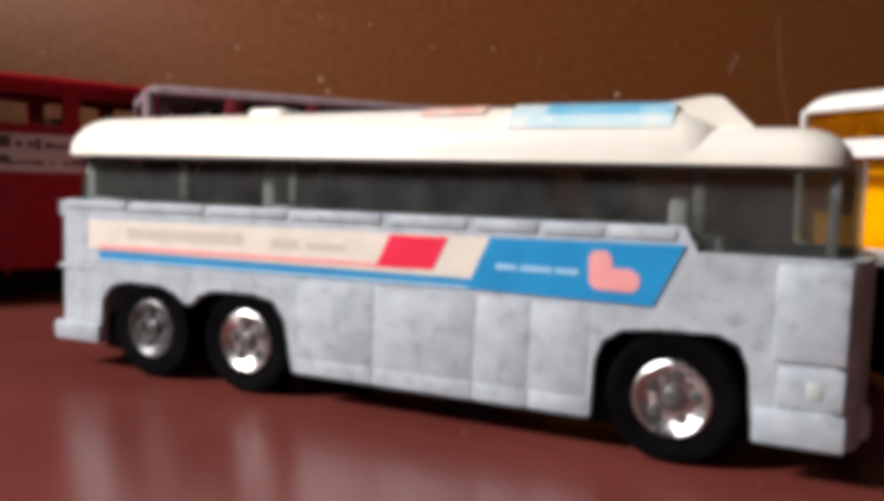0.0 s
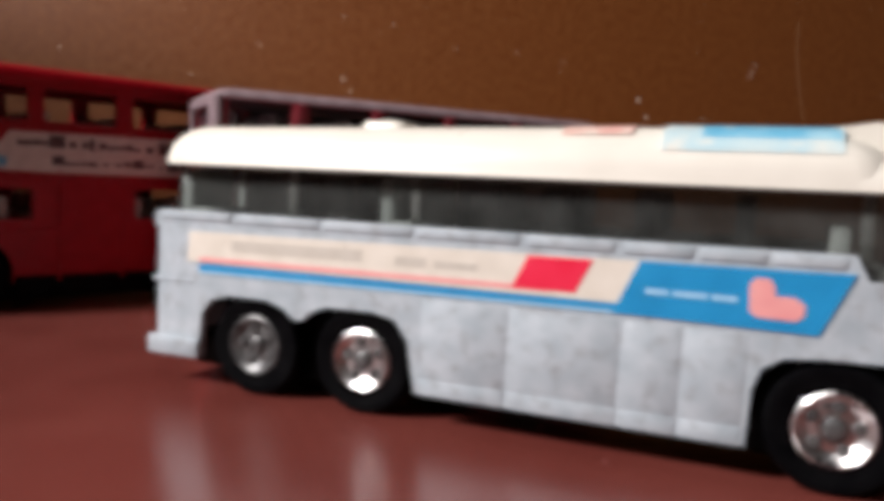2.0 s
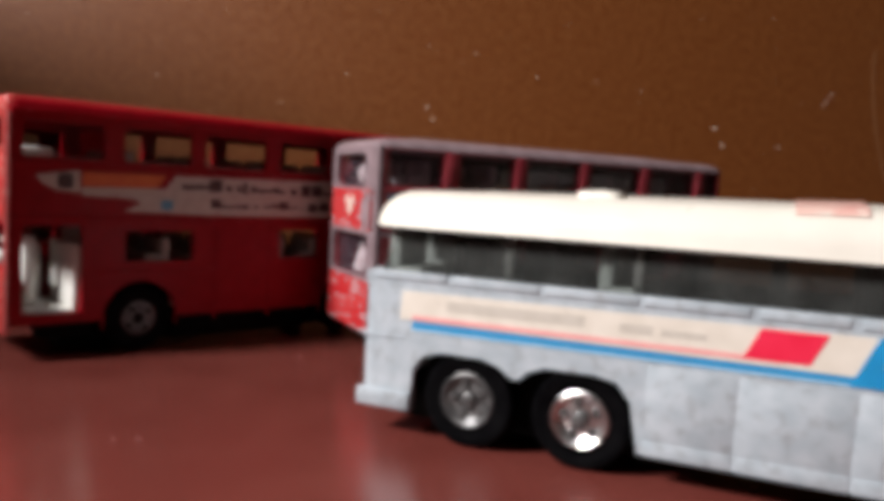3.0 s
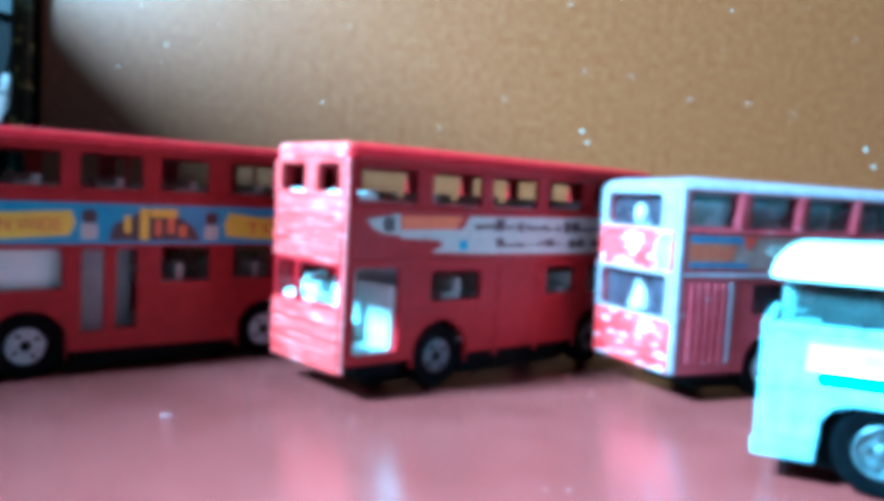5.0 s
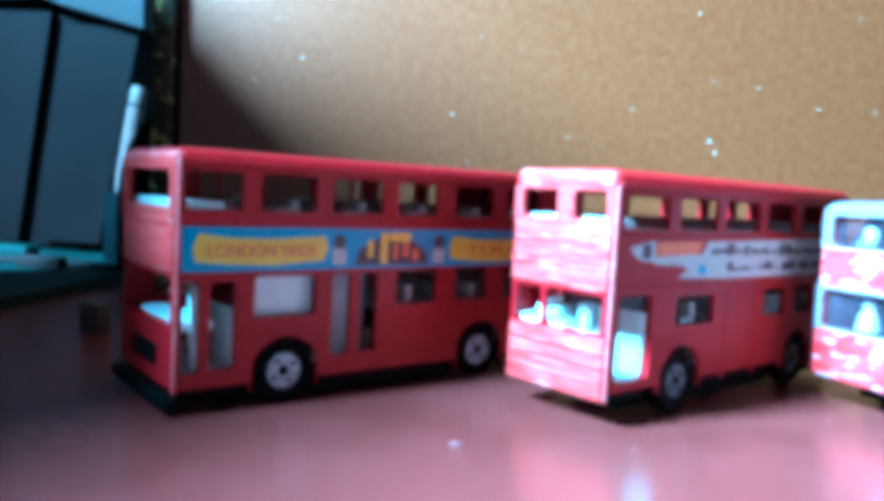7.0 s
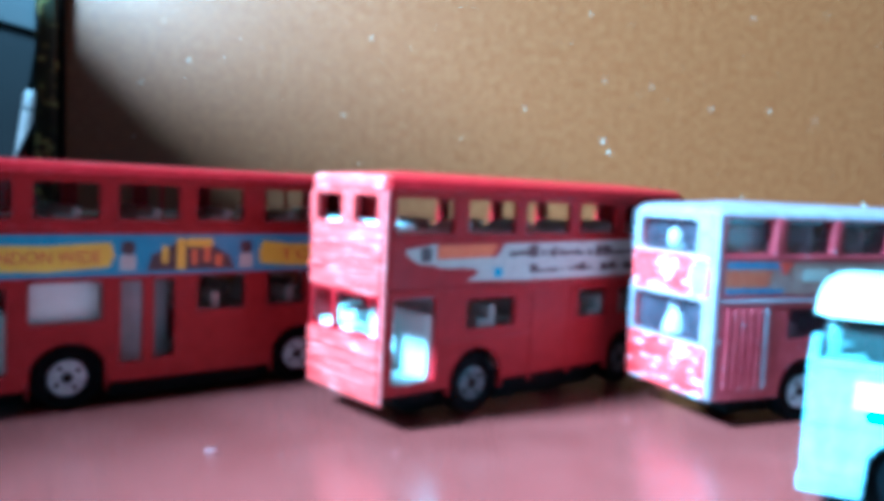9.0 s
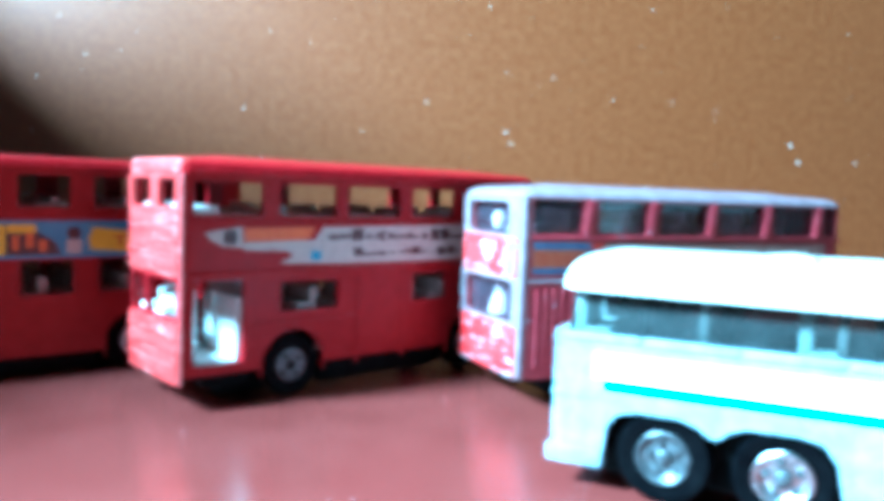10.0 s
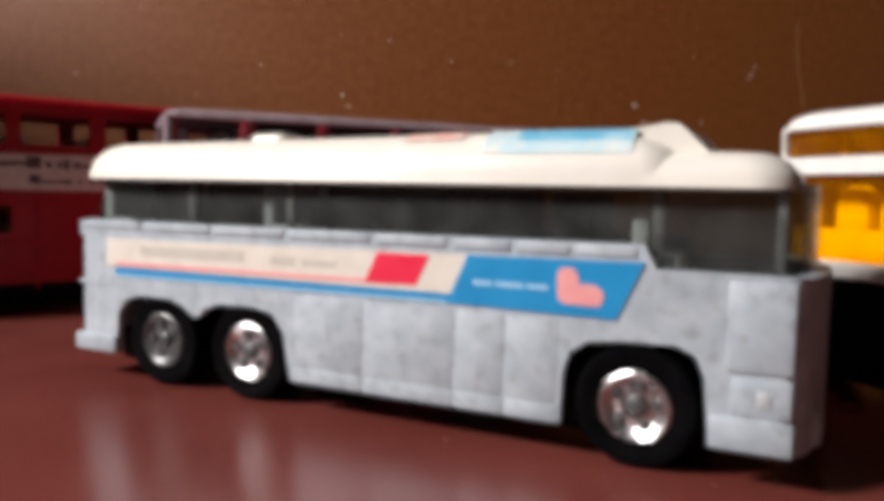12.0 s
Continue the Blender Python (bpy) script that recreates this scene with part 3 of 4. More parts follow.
    blob = [(14.5, 13.8), (14.4, 15.9), (14.8, 16.4), (15.8, 16.4), (16.2, 15.9), (16.3, 15.1), (17.7, 15.1), (18.4, 14.6), (18.4, 13.8), (17.9, 13.3), (15.0, 13.35)]
    decal("emblem", blob, PINK, -0.21, "pale pink emblem")
    for a, b in ((6.6, 8.4), (8.7, 11.4), (11.7, 13.6)):
        decal("print_bar", [(a, 14.35), (b, 14.35), (b, 14.8), (a, 14.8)], PALE_BLUE, -0.19)
    decal("print_bar", [(-34.6, 14.6), (-19.6, 14.75), (-19.6, 15.9), (-34.6, 15.7)], FADED, -0.135)
    decal("print_bar", [(-16.2, 14.7), (-13.0, 14.75), (-13.0, 15.7), (-16.2, 15.6)], FADED, -0.135)
    decal("print_bar", [(-12.2, 14.8), (-8.0, 14.85), (-8.0, 15.5), (-12.2, 15.5)], FADED, -0.135)
    # running gear
    put("chassis", solid(3, L - 3, 3.7, W - 3.7, 1.4, 5.5, 0.4), BLACK)
    for s, mat in ((21.2, CHROME), (-19.6, CHROME), (-31.9, DULL_CHROME)):
        x = s + 45.0
        make_wheel(c, x, 5.2, 5.2, 0.35, -1, mat, 3.0)
        make_wheel(c, x, 5.2, 5.2, W - 0.35, 1, mat, 3.0)
        put("axle", solid(X(s) - 0.5, X(s) + 0.5, 3, W - 3, 4.7, 5.7), BLACK)
        arch_shade(c, x, 6.3, 11.0, W)


build_coach()


# ---------------------------------------------------------------- double-decker buses
def window_row(spans, z0, z1, r=0.5):
    return [rounded(a, b, z0, z1, r) for a, b in spans]


def build_tour_bus():
    """The red bus with the sightseeing strip."""
    c = thing("toy_double_decker", -140.9, 89.5, 0, 44.0, "red die-cast double-decker toy bus with blue yellow strip", "toy bus", "double-decker toy buses")
    L, W = 76.0, 25.0
    up = [(1.0, 9.4), (12.2, 21.3), (24.0, 33.4), (36.3, 44.4), (48.2, 57.2), (60.4, 69.0)]
    near = window_row(up, 28.9, 34.3)
    near += [rounded(0.9, 3.5, 6.0, 18.8, 0.6), rounded(5.0, 8.7, 6.2, 18.8, 0.6), rounded(11.6, 21.8, 13.4, 19.4, 0.6), rounded(24.5, 27.8, 6.6, 19.4, 0.3),
             rounded(29.6, 32.9, 6.9, 19.5, 0.3), rounded(36.6, 44.9, 14.1, 19.8, 0.4), rounded(49.1, 56.4, 14.3, 20.0, 0.4), rounded(60.5, 68.0, 14.3, 20.0, 0.4)]
    front = [rounded(2.2, W - 2.2, 28.9, 34.3, 0.6), rounded(1.8, W - 1.8, 12.6, 19.4, 0.8)]
    far = window_row(up, 28.9, 34.3) + window_row([(5.0, 12.0), (24.5, 33), (36.6, 44.9), (49.1, 56.4), (60.5, 68)], 13.8, 19.6)
    sh = shell(L, W, 1.5, 2.1, 36.0, 0.9, near=near, front=front, far=far, arches=[arch(17.0, 5.9, 4.4, 2.1), arch(55.6, 5.9, 4.4, 2.1)])
    part("body", sh, RED, c, "red enamel body shell with open windows")
    part("roof", cap(0.0, L, 0.0, W, 1.6, 35.8, 1.5, 1.5, crown=0.3), RED, c, "red roof with rounded edges")
    part("roof_gutter", solid(0.4, L - 0.4, -0.25, W + 0.25, 35.2, 35.9, 0.2), RED, c)
    part("waist_rail", solid(0.2, L - 0.2, -0.2, 0.5, 27.3, 28.0, 0.15), RED, c)
    part("front_band", solid(-0.35, 0.6, 1.2, W - 1.2, 20.0, 26.6, 0.3), RED_WORN_SHEEN, c, "scratched red front panel")
    part("front_rail", solid(-0.5, 0.6, 1.0, W - 1.0, 26.4, 27.4, 0.25), RED_WORN_SHEEN, c)
    # the pink of this frame is sheen put into the colour
    part("front_frame", slab(rounded(0.7, W - 0.7, 27.5, 35.9, 0.6), -0.3, 0.4, [rounded(2.2, W - 2.2, 28.9, 34.3, 0.6)]), RED_WORN_SHEEN, c, "red frame of the upper front window, paled by painted sheen").matrix_basis = pose(0, W * MM, 0, 0, 0, -90)
    part("corner_edge", solid(-0.12, 0.5, -0.12, 0.5, 3.2, 36.0, 0.3), RED_PALE, c, "pale rubbed corner edge")
    part("dome_edge", solid(-0.2, 1.4, 0.5, W - 0.5, 35.5, 36.8, 0.5), RED_PALE, c, "pale rubbed front roof edge")
    part("grille", solid(-0.3, 0.5, W * 0.28, W * 0.72, 6.0, 9.0, 0.25), BLACK, c)
    part("front_bumper", solid(-1.3, 0.8, -0.1, W + 0.1, 0.9, 2.9, 0.4), BLACK, c, "black plastic bumper")
    # recessed black strips added as the shadow under the body
    for a, b in ((23.6, 49.0), (62.2, 75.0)):
        part("shade_sill", solid(a, b, 1.2, 3.6, 0.9, 2.8, 0.2), BLACK, c)
    part("base_plate", solid(1.0, L - 1, 3.7, W - 3.7, 0.9, 3.2, 0.3), BLACK, c)
    # interior
    part("lower_floor", solid(1.2, L - 1.2, 4.0, W - 4.0, 5.2, 6.1), WHITE, c, "white plastic interior floor")
    part("upper_floor", solid(1.2, L - 1.2, 1.2, W - 1.2, 27.2, 28.9), WHITE, c, "white plastic upper floor")
    part("door_leaf", solid(2.9, 3.9, 1.05, 3.4, 5.9, 18.2, 0.2), WHITE, c, "pale door leaf")
    part("entrance_panel", solid(8.4, 9.4, 1.05, W - 9.0, 5.9, 14.8, 0.3), WHITE, c, "white entrance panel")
    part("front_bench", solid(1.6, 7.4, 1.4, W - 1.4, 28.8, 30.0, 0.4), WHITE, c, "white front bench")
    part("stair_panel", solid(11.2, 22.0, 1.8, 2.4, 12.6, 19.6, 0.2), WHITE, c)
    part("stair_panel", solid(24.2, 33.2, 4.4, 5.0, 6.0, 20.0, 0.2), SEAT_GREY, c)
    part("dash", solid(1.2, 6.5, 2.0, W - 6, 11.5, 13.2, 0.4), WHITE, c, "white dashboard")
    part("steering_wheel", lathe([(1.6, 0.2), (2.1, 0.25), (2.1, 0.5), (1.6, 0.55)], 20), WHITE, c).matrix_basis = pose(6.5 * MM, 15.5 * MM, 15.5 * MM, 60, 0, 0)
    seat_rows(c, (37, 44, 51, 58, 65), 12.0, W, SEAT_SHADED, 5.0)
    seat_rows(c, (15, 27, 39, 51, 63), 28.6, W, SEAT_SHADED, 2.0)
    for x in (10.7, 34.8, 58.6):
        part("hand_rail", solid(x - 0.3, x + 0.3, W / 2 - 0.3, W / 2 + 0.3, 28.5, 35.4, 0.1), RED, c)
    # printed strip
    strip = part("side_strip", slab([(0.8, 20.2), (72, 20.4), (72, 26.7), (0.8, 26.5)], -0.14, 0.2), SKY_BLUE, c, "sky-blue printed strip with yellow banners")
    part("banner", slab([(2.6, 21.6), (8.0, 21.2), (14.0, 21.0), (22.6, 21.6), (23.4, 23.4), (22.8, 25.4), (14, 24.9), (8, 25.0), (3.0, 25.6), (2.2, 23.6)], -0.2, 0.1), YELLOW, strip)
    part("banner", slab([(47.6, 21.6), (53.0, 21.2), (59.0, 21.0), (68.6, 21.6), (69.4, 23.4), (68.8, 25.4), (59, 24.9), (53, 25.0), (48.0, 25.6), (47.2, 23.6)], -0.2, 0.1), YELLOW, strip)
    words("LONDON WIDE", 2.6, PRINT_RED, strip, 12.8, -0.24, 23.1, width=17.0)
    words("TOUR", 2.6, PRINT_RED, strip, 58.0, -0.24, 23.1, width=14.0)
    for x in (25.4, 44.9):
        part("print_block", slab(rounded(x - 1.2, x + 1.2, 21.0, 23.4, 0.3), -0.19, 0.1), PAPER, strip)
        part("print_block", slab(rounded(x - 1.1, x + 1.1, 23.45, 25.6, 0.8), -0.19, 0.1), PRINT_DARK, strip)
    part("print_scene", slab([(28.2, 20.8), (43.0, 20.8), (42.0, 23.0), (39.5, 24.6), (37, 25.8), (33.6, 25.9), (31.5, 24.4), (29.0, 23.4)], -0.18, 0.1), PRINT_DARK, strip, "dark city view print")
    for a, b, z0, z1, m in ((33.0, 34.4, 20.9, 26.0, YELLOW), (34.6, 39.0, 24.6, 26.0, YELLOW), (35.4, 36.4, 21.6, 24.2, ORANGE), (37.4, 38.6, 22.0, 24.6, ORANGE), (30.6, 31.6, 22.0, 24.8, YELLOW), (39.4, 40.6, 21.4, 23.4, ORANGE)):
        part("print_block", slab(rounded(a, b, z0, z1, 0.3), -0.22, 0.1), m, strip)
    for x in (17.0, 55.6):
        make_wheel(c, x, 4.9, 4.9, 0.5, -1, PALE_HUB, 2.7, "flat")
        make_wheel(c, x, 4.9, 4.9, W - 0.5, 1, PALE_HUB, 2.7, "flat")
        part("axle", solid(x - 0.5, x + 0.5, 3, W - 3, 4.4, 5.4), BLACK, c)
        arch_shade(c, x, 6.4, 10.8, W)


def build_city_bus():
    """The red bus with a white paper label and a scratched front."""
    c = thing("toy_double_decker", -81.4, 100.6, 0, 45.5, "red die-cast double-decker toy bus with scratched front and torn paper label", "toy bus", "double-decker toy buses")
    L, W = 75.5, 20.5
    up = [(1.9, 13.1), (15.9, 26.6), (28.9, 40.0), (42.8, 53.0), (55.8, 64.0), (66.5, 72.5)]
    near = window_row(up, 29.2, 34.2) + [rounded(2.0, 10.1, 6.7, 19.4, 0.5), rounded(16.3, 27.2, 14.0, 18.7, 0.5), rounded(43.3, 51.5, 14.1, 19.0, 0.5), rounded(55, 62, 14.1, 19.0, 0.5)]
    front = [rounded(1.6, 7.9, 30.2, 34.5, 0.5), rounded(11.0, 18.4, 30.2, 34.5, 0.5), rounded(1.4, 12.6, 13.6, 19.4, 0.5), rounded(13.4, 19.0, 13.6, 19.4, 0.5)]
    far = window_row(up, 29.2, 34.2) + window_row([(4, 12), (16.3, 27.2), (30, 40), (43.3, 51.5), (55, 64)], 14.0, 19.0)
    sh = shell(L, W, 1.2, 3.7, 36.0, 0.9, near=near, front=front, far=far, arches=[arch(18.9, 5.8, 5.2, 3.7), arch(57.5, 5.6, 5.2, 3.7)])
    part("body", sh, RED, c, "red enamel body shell with open windows")
    part("roof", cap(0.0, L, 0.0, W, 1.5, 35.9, 1.7, 2.4, crown=1.0), RED, c, "red roof with rounded edges")
    part("roof_gutter", solid(0.6, L - 0.4, -0.25, W + 0.25, 35.2, 35.9, 0.2), RED, c)
    # dome and upper frame: scratches, and sheen painted in as paler red
    part("front_dome", solid(-0.3, 2.6, 0.4, W - 0.4, 34.5, 37.5, 1.1, 4), RED_WORN_SHEEN, c, "scratched red front dome with pale sheen in its colour")
    part("front_band", solid(-0.3, 0.6, 0.7, W - 0.7, 23.2, 29.6, 0.3), RED_WORN_SHEEN, c, "scratched red front panel")
    part("front_band", solid(-0.35, 0.6, 0.7, W - 0.7, 19.9, 23.0, 0.3), RED_WORN_SHEEN, c, "scratched red front panel")
    hole = lambda a, b, z0, z1: rounded(W - b, W - a, z0, z1, 0.5)
    part("front_frame", slab(rounded(0.5, W - 0.5, 29.5, 34.9, 0.4), -0.3, 0.4, [hole(1.6, 7.9, 30.2, 34.5), hole(11.0, 18.4, 30.2, 34.5)]), RED_WORN_SHEEN, c, "red frame of the upper front windows with sheen in its colour").matrix_basis = pose(0, W * MM, 0, 0, 0, -90)
    part("front_ledge", solid(-0.6, 0.6, 0.5, W - 0.5, 22.8, 23.4, 0.2), RED_WORN_SHEEN, c)
    part("destination_board", solid(-0.5, 0.4, 5.0, 15.0, 20.5, 22.3, 0.2), RED_WORN_SHEEN, c)
    part("front_apron", solid(-0.35, 0.6, 0.7, W - 0.7, 4.0, 13.2, 0.3), RED_WORN_SHEEN, c, "scratched red front apron")
    for z in (6.4, 8.6, 10.8):
        part("front_rib", solid(-0.65, 0.3, 0.9, W - 0.9, z, z + 0.5, 0.2), RED_WORN_SHEEN, c)
    part("corner_edge", solid(-0.12, 0.4, -0.12, 0.4, 4.0, 35.2, 0.2), RED_PALE, c, "pale worn corner edge")
    for z in (20.2, 27.9):
        part("waist_rail", solid(0.6, L - 0.2, -0.2, 0.5, z, z + 0.6, 0.15), RED, c)
    for x in (31.0, 41.0):
        part("panel_seam", solid(x, x + 0.45, -0.15, 0.4, 4.2, 19.8, 0.1), RED, c)
    part("panel_bead", solid(11.5, 31.0, -0.15, 0.4, 12.2, 12.7, 0.1), RED, c)
    part("base_plate", solid(8.0, L - 1, 4.2, W - 2.0, 0.9, 5.2, 0.3), BLACK, c)
    # black strips set back under the skirt stand for its shadow
    for a, z0, b in ((25.5, 1.0, 50.8), (4.5, 2.8, 12.2), (64.0, 1.2, 74.0)):
        part("shade_sill", solid(a, b, 2.4, 4.1, z0, 4.4, 0.2), BLACK, c)
    hook = [(23.6 + 7.6 * k / 10, 3.6 - 3.0 * math.sin(math.pi * min(1.0, k / 8.5) ** 0.7)) for k in range(11)]
    part("wire_clip", slab([(x, z - 0.16) for x, z in hook] + [(x, z + 0.16) for x, z in reversed(hook)], 0.8, 1.1), BLACK, c, "thin bent dark wire clip")
    # interior
    part("lower_floor", solid(1.2, L - 1.2, 4.0, W - 4.0, 6.0, 6.9), WHITE, c, "white plastic interior floor")
    part("upper_floor", solid(1.2, L - 1.2, 1.2, W - 1.2, 27.4, 29.3), WHITE, c, "white plastic upper floor")
    part("door_step", solid(1.6, 10.2, 1.2, 4.2, 6.0, 7.0, 0.2), WHITE, c, "white moulded door step")
    part("entrance_panel", solid(9.2, 10.4, 1.05, W - 8.0, 6.8, 16.6, 0.4), WHITE, c, "bright white entrance panel")
    part("driver_cab", solid(4.0, 8.4, W - 7.4, W - 2.0, 6.8, 16.0, 0.8), WHITE, c)
    part("ticket_machine", solid(4.2, 6.0, 7.4, 9.6, 6.8, 17.4, 0.6), WHITE, c)
    part("dash", solid(1.2, 4.2, 9.4, W - 1.8, 12.6, 14.4, 0.4), WHITE, c, "white dashboard")
    part("steering_wheel", lathe([(1.4, 0.2), (1.9, 0.25), (1.9, 0.5), (1.4, 0.55)], 20), WHITE, c).matrix_basis = pose(4.8 * MM, 15.0 * MM, 16.2 * MM, 60, 0, 0)
    part("cab_partition", solid(13.0, 13.8, 4.4, W - 1.4, 6.8, 27.0, 0.2), SEAT_GREY, c)
    part("front_bench", solid(1.6, 6.4, 1.4, W - 1.4, 29.2, 30.5, 0.4), WHITE, c, "white front bench")
    seat_rows(c, (20, 27, 34, 41, 48, 55, 62), 13.0, W, SEAT_SHADED, 4.4)
    seat_rows(c, (14, 26, 38, 50, 62), 29.0, W, SEAT_SHADED, 1.8)
    # paper label
    lab = part("paper_label", slab([(16.0, 21.7), (30, 21.3), (52, 21.3), (73, 21.2), (73, 28.0), (24.0, 27.4), (22.4, 25.3), (16, 24.9), (9.8, 25.0), (9.8, 23.9), (17.2, 23.6), (18.6, 22.9)], -0.12, 0.2), PAPER, c, "torn white paper label with worn dark print")
    part("print_block", slab([(3.6, 26.6), (9.5, 27.5), (9.6, 24.3), (6.5, 24.5), (4.6, 25.4)], -0.16, 0.1), PAPER, lab)
    part("print_block", slab(rounded(6.4, 8.6, 24.8, 27.0, 0.6), -0.2, 0.1), PRINT_DARK, lab)
    part("print_block", slab([(9.9, 25.2), (21.0, 25.4), (22.4, 27.4), (9.9, 27.3)], -0.18, 0.1), ORANGE, lab)
    part("print_block", slab([(9.9, 24.4), (20.2, 24.6), (20.9, 25.3), (9.9, 25.1)], -0.17, 0.1), FADED, lab)
    part("print_block", slab(rounded(21.6, 23.6, 22.0, 23.6, 0.5), -0.17, 0.1), SKY_BLUE, lab)
    rng = random.Random(3)
    for start, stop, low, tall in ((25.0, 71.0, 25.3, 1.0), (30.0, 70.0, 22.6, 0.7)):
        x = start
        while x < stop:
            w = rng.uniform(0.5, 1.5)
            first = rng.random() < 0.14
            z = low + rng.uniform(-0.15, 0.2)
            part("print_bar", slab(rounded(x, x + w * (1.4 if first else 1), z - (0.3 if first else 0), z + tall * (1.7 if first else rng.uniform(0.6, 1.1)), 0.2), -0.17, 0.1), PRINT_DARK, lab)
            x += w + rng.choice((0.1, 0.15, 0.2, 0.9))
    for x in (18.9, 57.5):
        make_wheel(c, x, 5.0, 5.0, 0.7, -1, DULL_CHROME, 2.7, "flat")
        make_wheel(c, x, 5.0, 5.0, W - 0.35, 1, DULL_CHROME, 2.7, "flat")
        part("axle", solid(x - 0.5, x + 0.5, 3, W - 3, 4.5, 5.5), BLACK, c)
        arch_shade(c, x, 6.4, 11.2, W)


def build_grey_roof_bus():
    """The maroon bus with a silver roof and chipped front."""
    c = thing("toy_double_decker", -32.2, 113.6, 0, 28.0, "faded maroon and silver die-cast double-decker toy bus with chipped front", "toy bus", "double-decker toy buses")
    L, W = 70.5, 21.0
    up = [(1.7, 11.1), (14.1, 24.0), (26.7, 37.1), (39.5, 50.2), (52.7, 63.0), (65.4, 68.9)]
    near = window_row(up, 28.0, 33.3, 0.4) + [rounded(15.7, 26.5, 14.0, 18.9, 0.4), rounded(30, 42, 14.0, 18.9, 0.4), rounded(46, 58, 14.0, 18.9, 0.4)]
    front = [rounded(4.2, 18.4, 27.3, 32.8, 0.8), rounded(2.3, 19.2, 13.2, 20.0, 0.7)]
    sh = shell(L, W, 1.8, 4.6, 33.8, 0.9, near=near, front=front, far=near, arches=[arch(20.0, 5.6, 5.2, 4.6), arch(54.0, 5.6, 5.2, 4.6)])
    part("body", sh, MAROON, c, "faded maroon enamel body shell")
    part("roof", cap(-0.4, L + 0.2, -0.2, W + 0.2, 2.4, 33.6, 1.6, 3.6, crown=1.0), SILVER, c, "dull silver-grey roof with rounded edges")
    part("front_band", slab(rounded(1.2, W - 1.2, 20.6, 27.0, 0.5), -0.45, 0.4), RED_CHIP, c, "chipped red and white front band").matrix_basis = pose(0, W * MM, 0, 0, 0, -90)
    part("front_apron", slab(rounded(0.9, W - 0.9, 4.8, 12.8, 0.5), -0.45, 0.4), RED_CHIP, c, "chipped red and white front apron").matrix_basis = pose(0, W * MM, 0, 0, 0, -90)
    part("front_frame", slab(rounded(0.8, W - 0.8, 26.6, 33.8, 0.6), -0.35, 0.4, [rounded(2.6, W - 4.2, 27.4, 32.7, 0.8)]), SILVER, c, "silver upper window frame").matrix_basis = pose(0, W * MM, 0, 0, 0, -90)
    part("front_frame", slab(rounded(0.6, W - 0.6, 12.4, 20.8, 0.6), -0.35, 0.4, [rounded(1.8, W - 2.3, 13.3, 19.9, 0.7)]), SILVER, c, "silver windscreen frame").matrix_basis = pose(0, W * MM, 0, 0, 0, -90)
    part("corner_post", solid(-0.3, 1.0, -0.3, 1.0, 4.6, 34.0, 0.5), SILVER, c, "bright silver worn corner edge")
    band = pose(0, W * MM, 0, 0, 0, -90)
    part("front_badge", slab([(8.2, 26.0), (9.2, 26.0), (10.4, 24.2), (11.6, 26.0), (12.6, 26.0), (10.4, 22.4)], -0.55, -0.2), DUST, c, "small pale v-shaped badge").matrix_basis = band
    part("bare_patch", slab([(16.6, 20.9), (19.6, 20.9), (19.6, 26.7), (17.4, 26.7), (15.8, 25.2), (15.4, 23.4)], -0.52, -0.2), SILVER, c, "bare silver patch where paint has gone").matrix_basis = band
    # pillars between the upper windows
    for a, b in zip(up, up[1:]):
        part("window_pillar", solid(a[1] + 0.3, b[0] - 0.3, -0.25, 0.4, 27.6, 33.7, 0.25), MAROON, c)
    for z in (20.0, 27.0):
        part("waist_rail", solid(0.8, L - 0.4, -0.25, 0.4, z, z + 0.6, 0.15), SILVER if z < 25 else MAROON, c)
    # ribbed folding door
    for i in range(6):
        part("door_rib", solid(2.6 + i * 1.6, 3.3 + i * 1.6, -0.35, 0.4, 6.2, 19.2, 0.2), SILVER if i == 5 else MAROON, c)
    # side label
    lab = part("side_label", slab([(1.8, 21.4), (66, 21.4), (66, 26.6), (1.8, 26.6)], -0.12, 0.2), FADED_LABEL, c, "faded brown and orange side label")
    part("print_block", slab([(1.9, 22.6), (10.5, 22.6), (11.5, 25.2), (1.9, 25.2)], -0.17, 0.1), DULL_ORANGE, lab)
    part("print_block", slab([(1.9, 25.4), (13.5, 25.4), (14.5, 26.5), (1.9, 26.5)], -0.17, 0.1), DULL_BLUE, lab)
    part("print_block", slab([(1.9, 21.5), (14.0, 21.5), (14.0, 22.3), (1.9, 22.3)], -0.17, 0.1), DULL_BLUE, lab)
    part("print_block", slab([(12.4, 26.5), (14.0, 24.4), (15.8, 26.5)], -0.19, 0.1), PRINT_RED, lab)
    for a, b in ((18, 24), (25, 33), (34, 38), (40, 49), (51, 62)):
        part("print_bar", slab(rounded(a, b, 23.4, 25.4, 0.4), -0.17, 0.1), FADED, lab)
    # glazing
    part("window_glazing", solid(1.3, L - 1.3, 1.0, 1.3, 27.6, 33.6), GLAZE_BLUE, c, "blue-grey plastic glazing")
    part("window_glazing", solid(14.0, L - 1.3, 1.0, 1.3, 13.6, 19.4), GLAZE_BLUE, c)
    part("front_glazing", solid(1.0, 1.3, 1.3, W - 1.3, 27.0, 33.2), GLAZE_BLUE, c)
    part("front_glazing", solid(1.0, 1.3, 1.3, W - 1.3, 12.8, 20.2), GLAZE_BLUE, c)
    part("lower_floor", solid(1.4, L - 1.4, 4.0, W - 4.0, 6.0, 6.9), BLACK, c)
    part("upper_floor", solid(1.4, L - 1.4, 1.4, W - 1.4, 26.2, 27.4), BLACK, c)
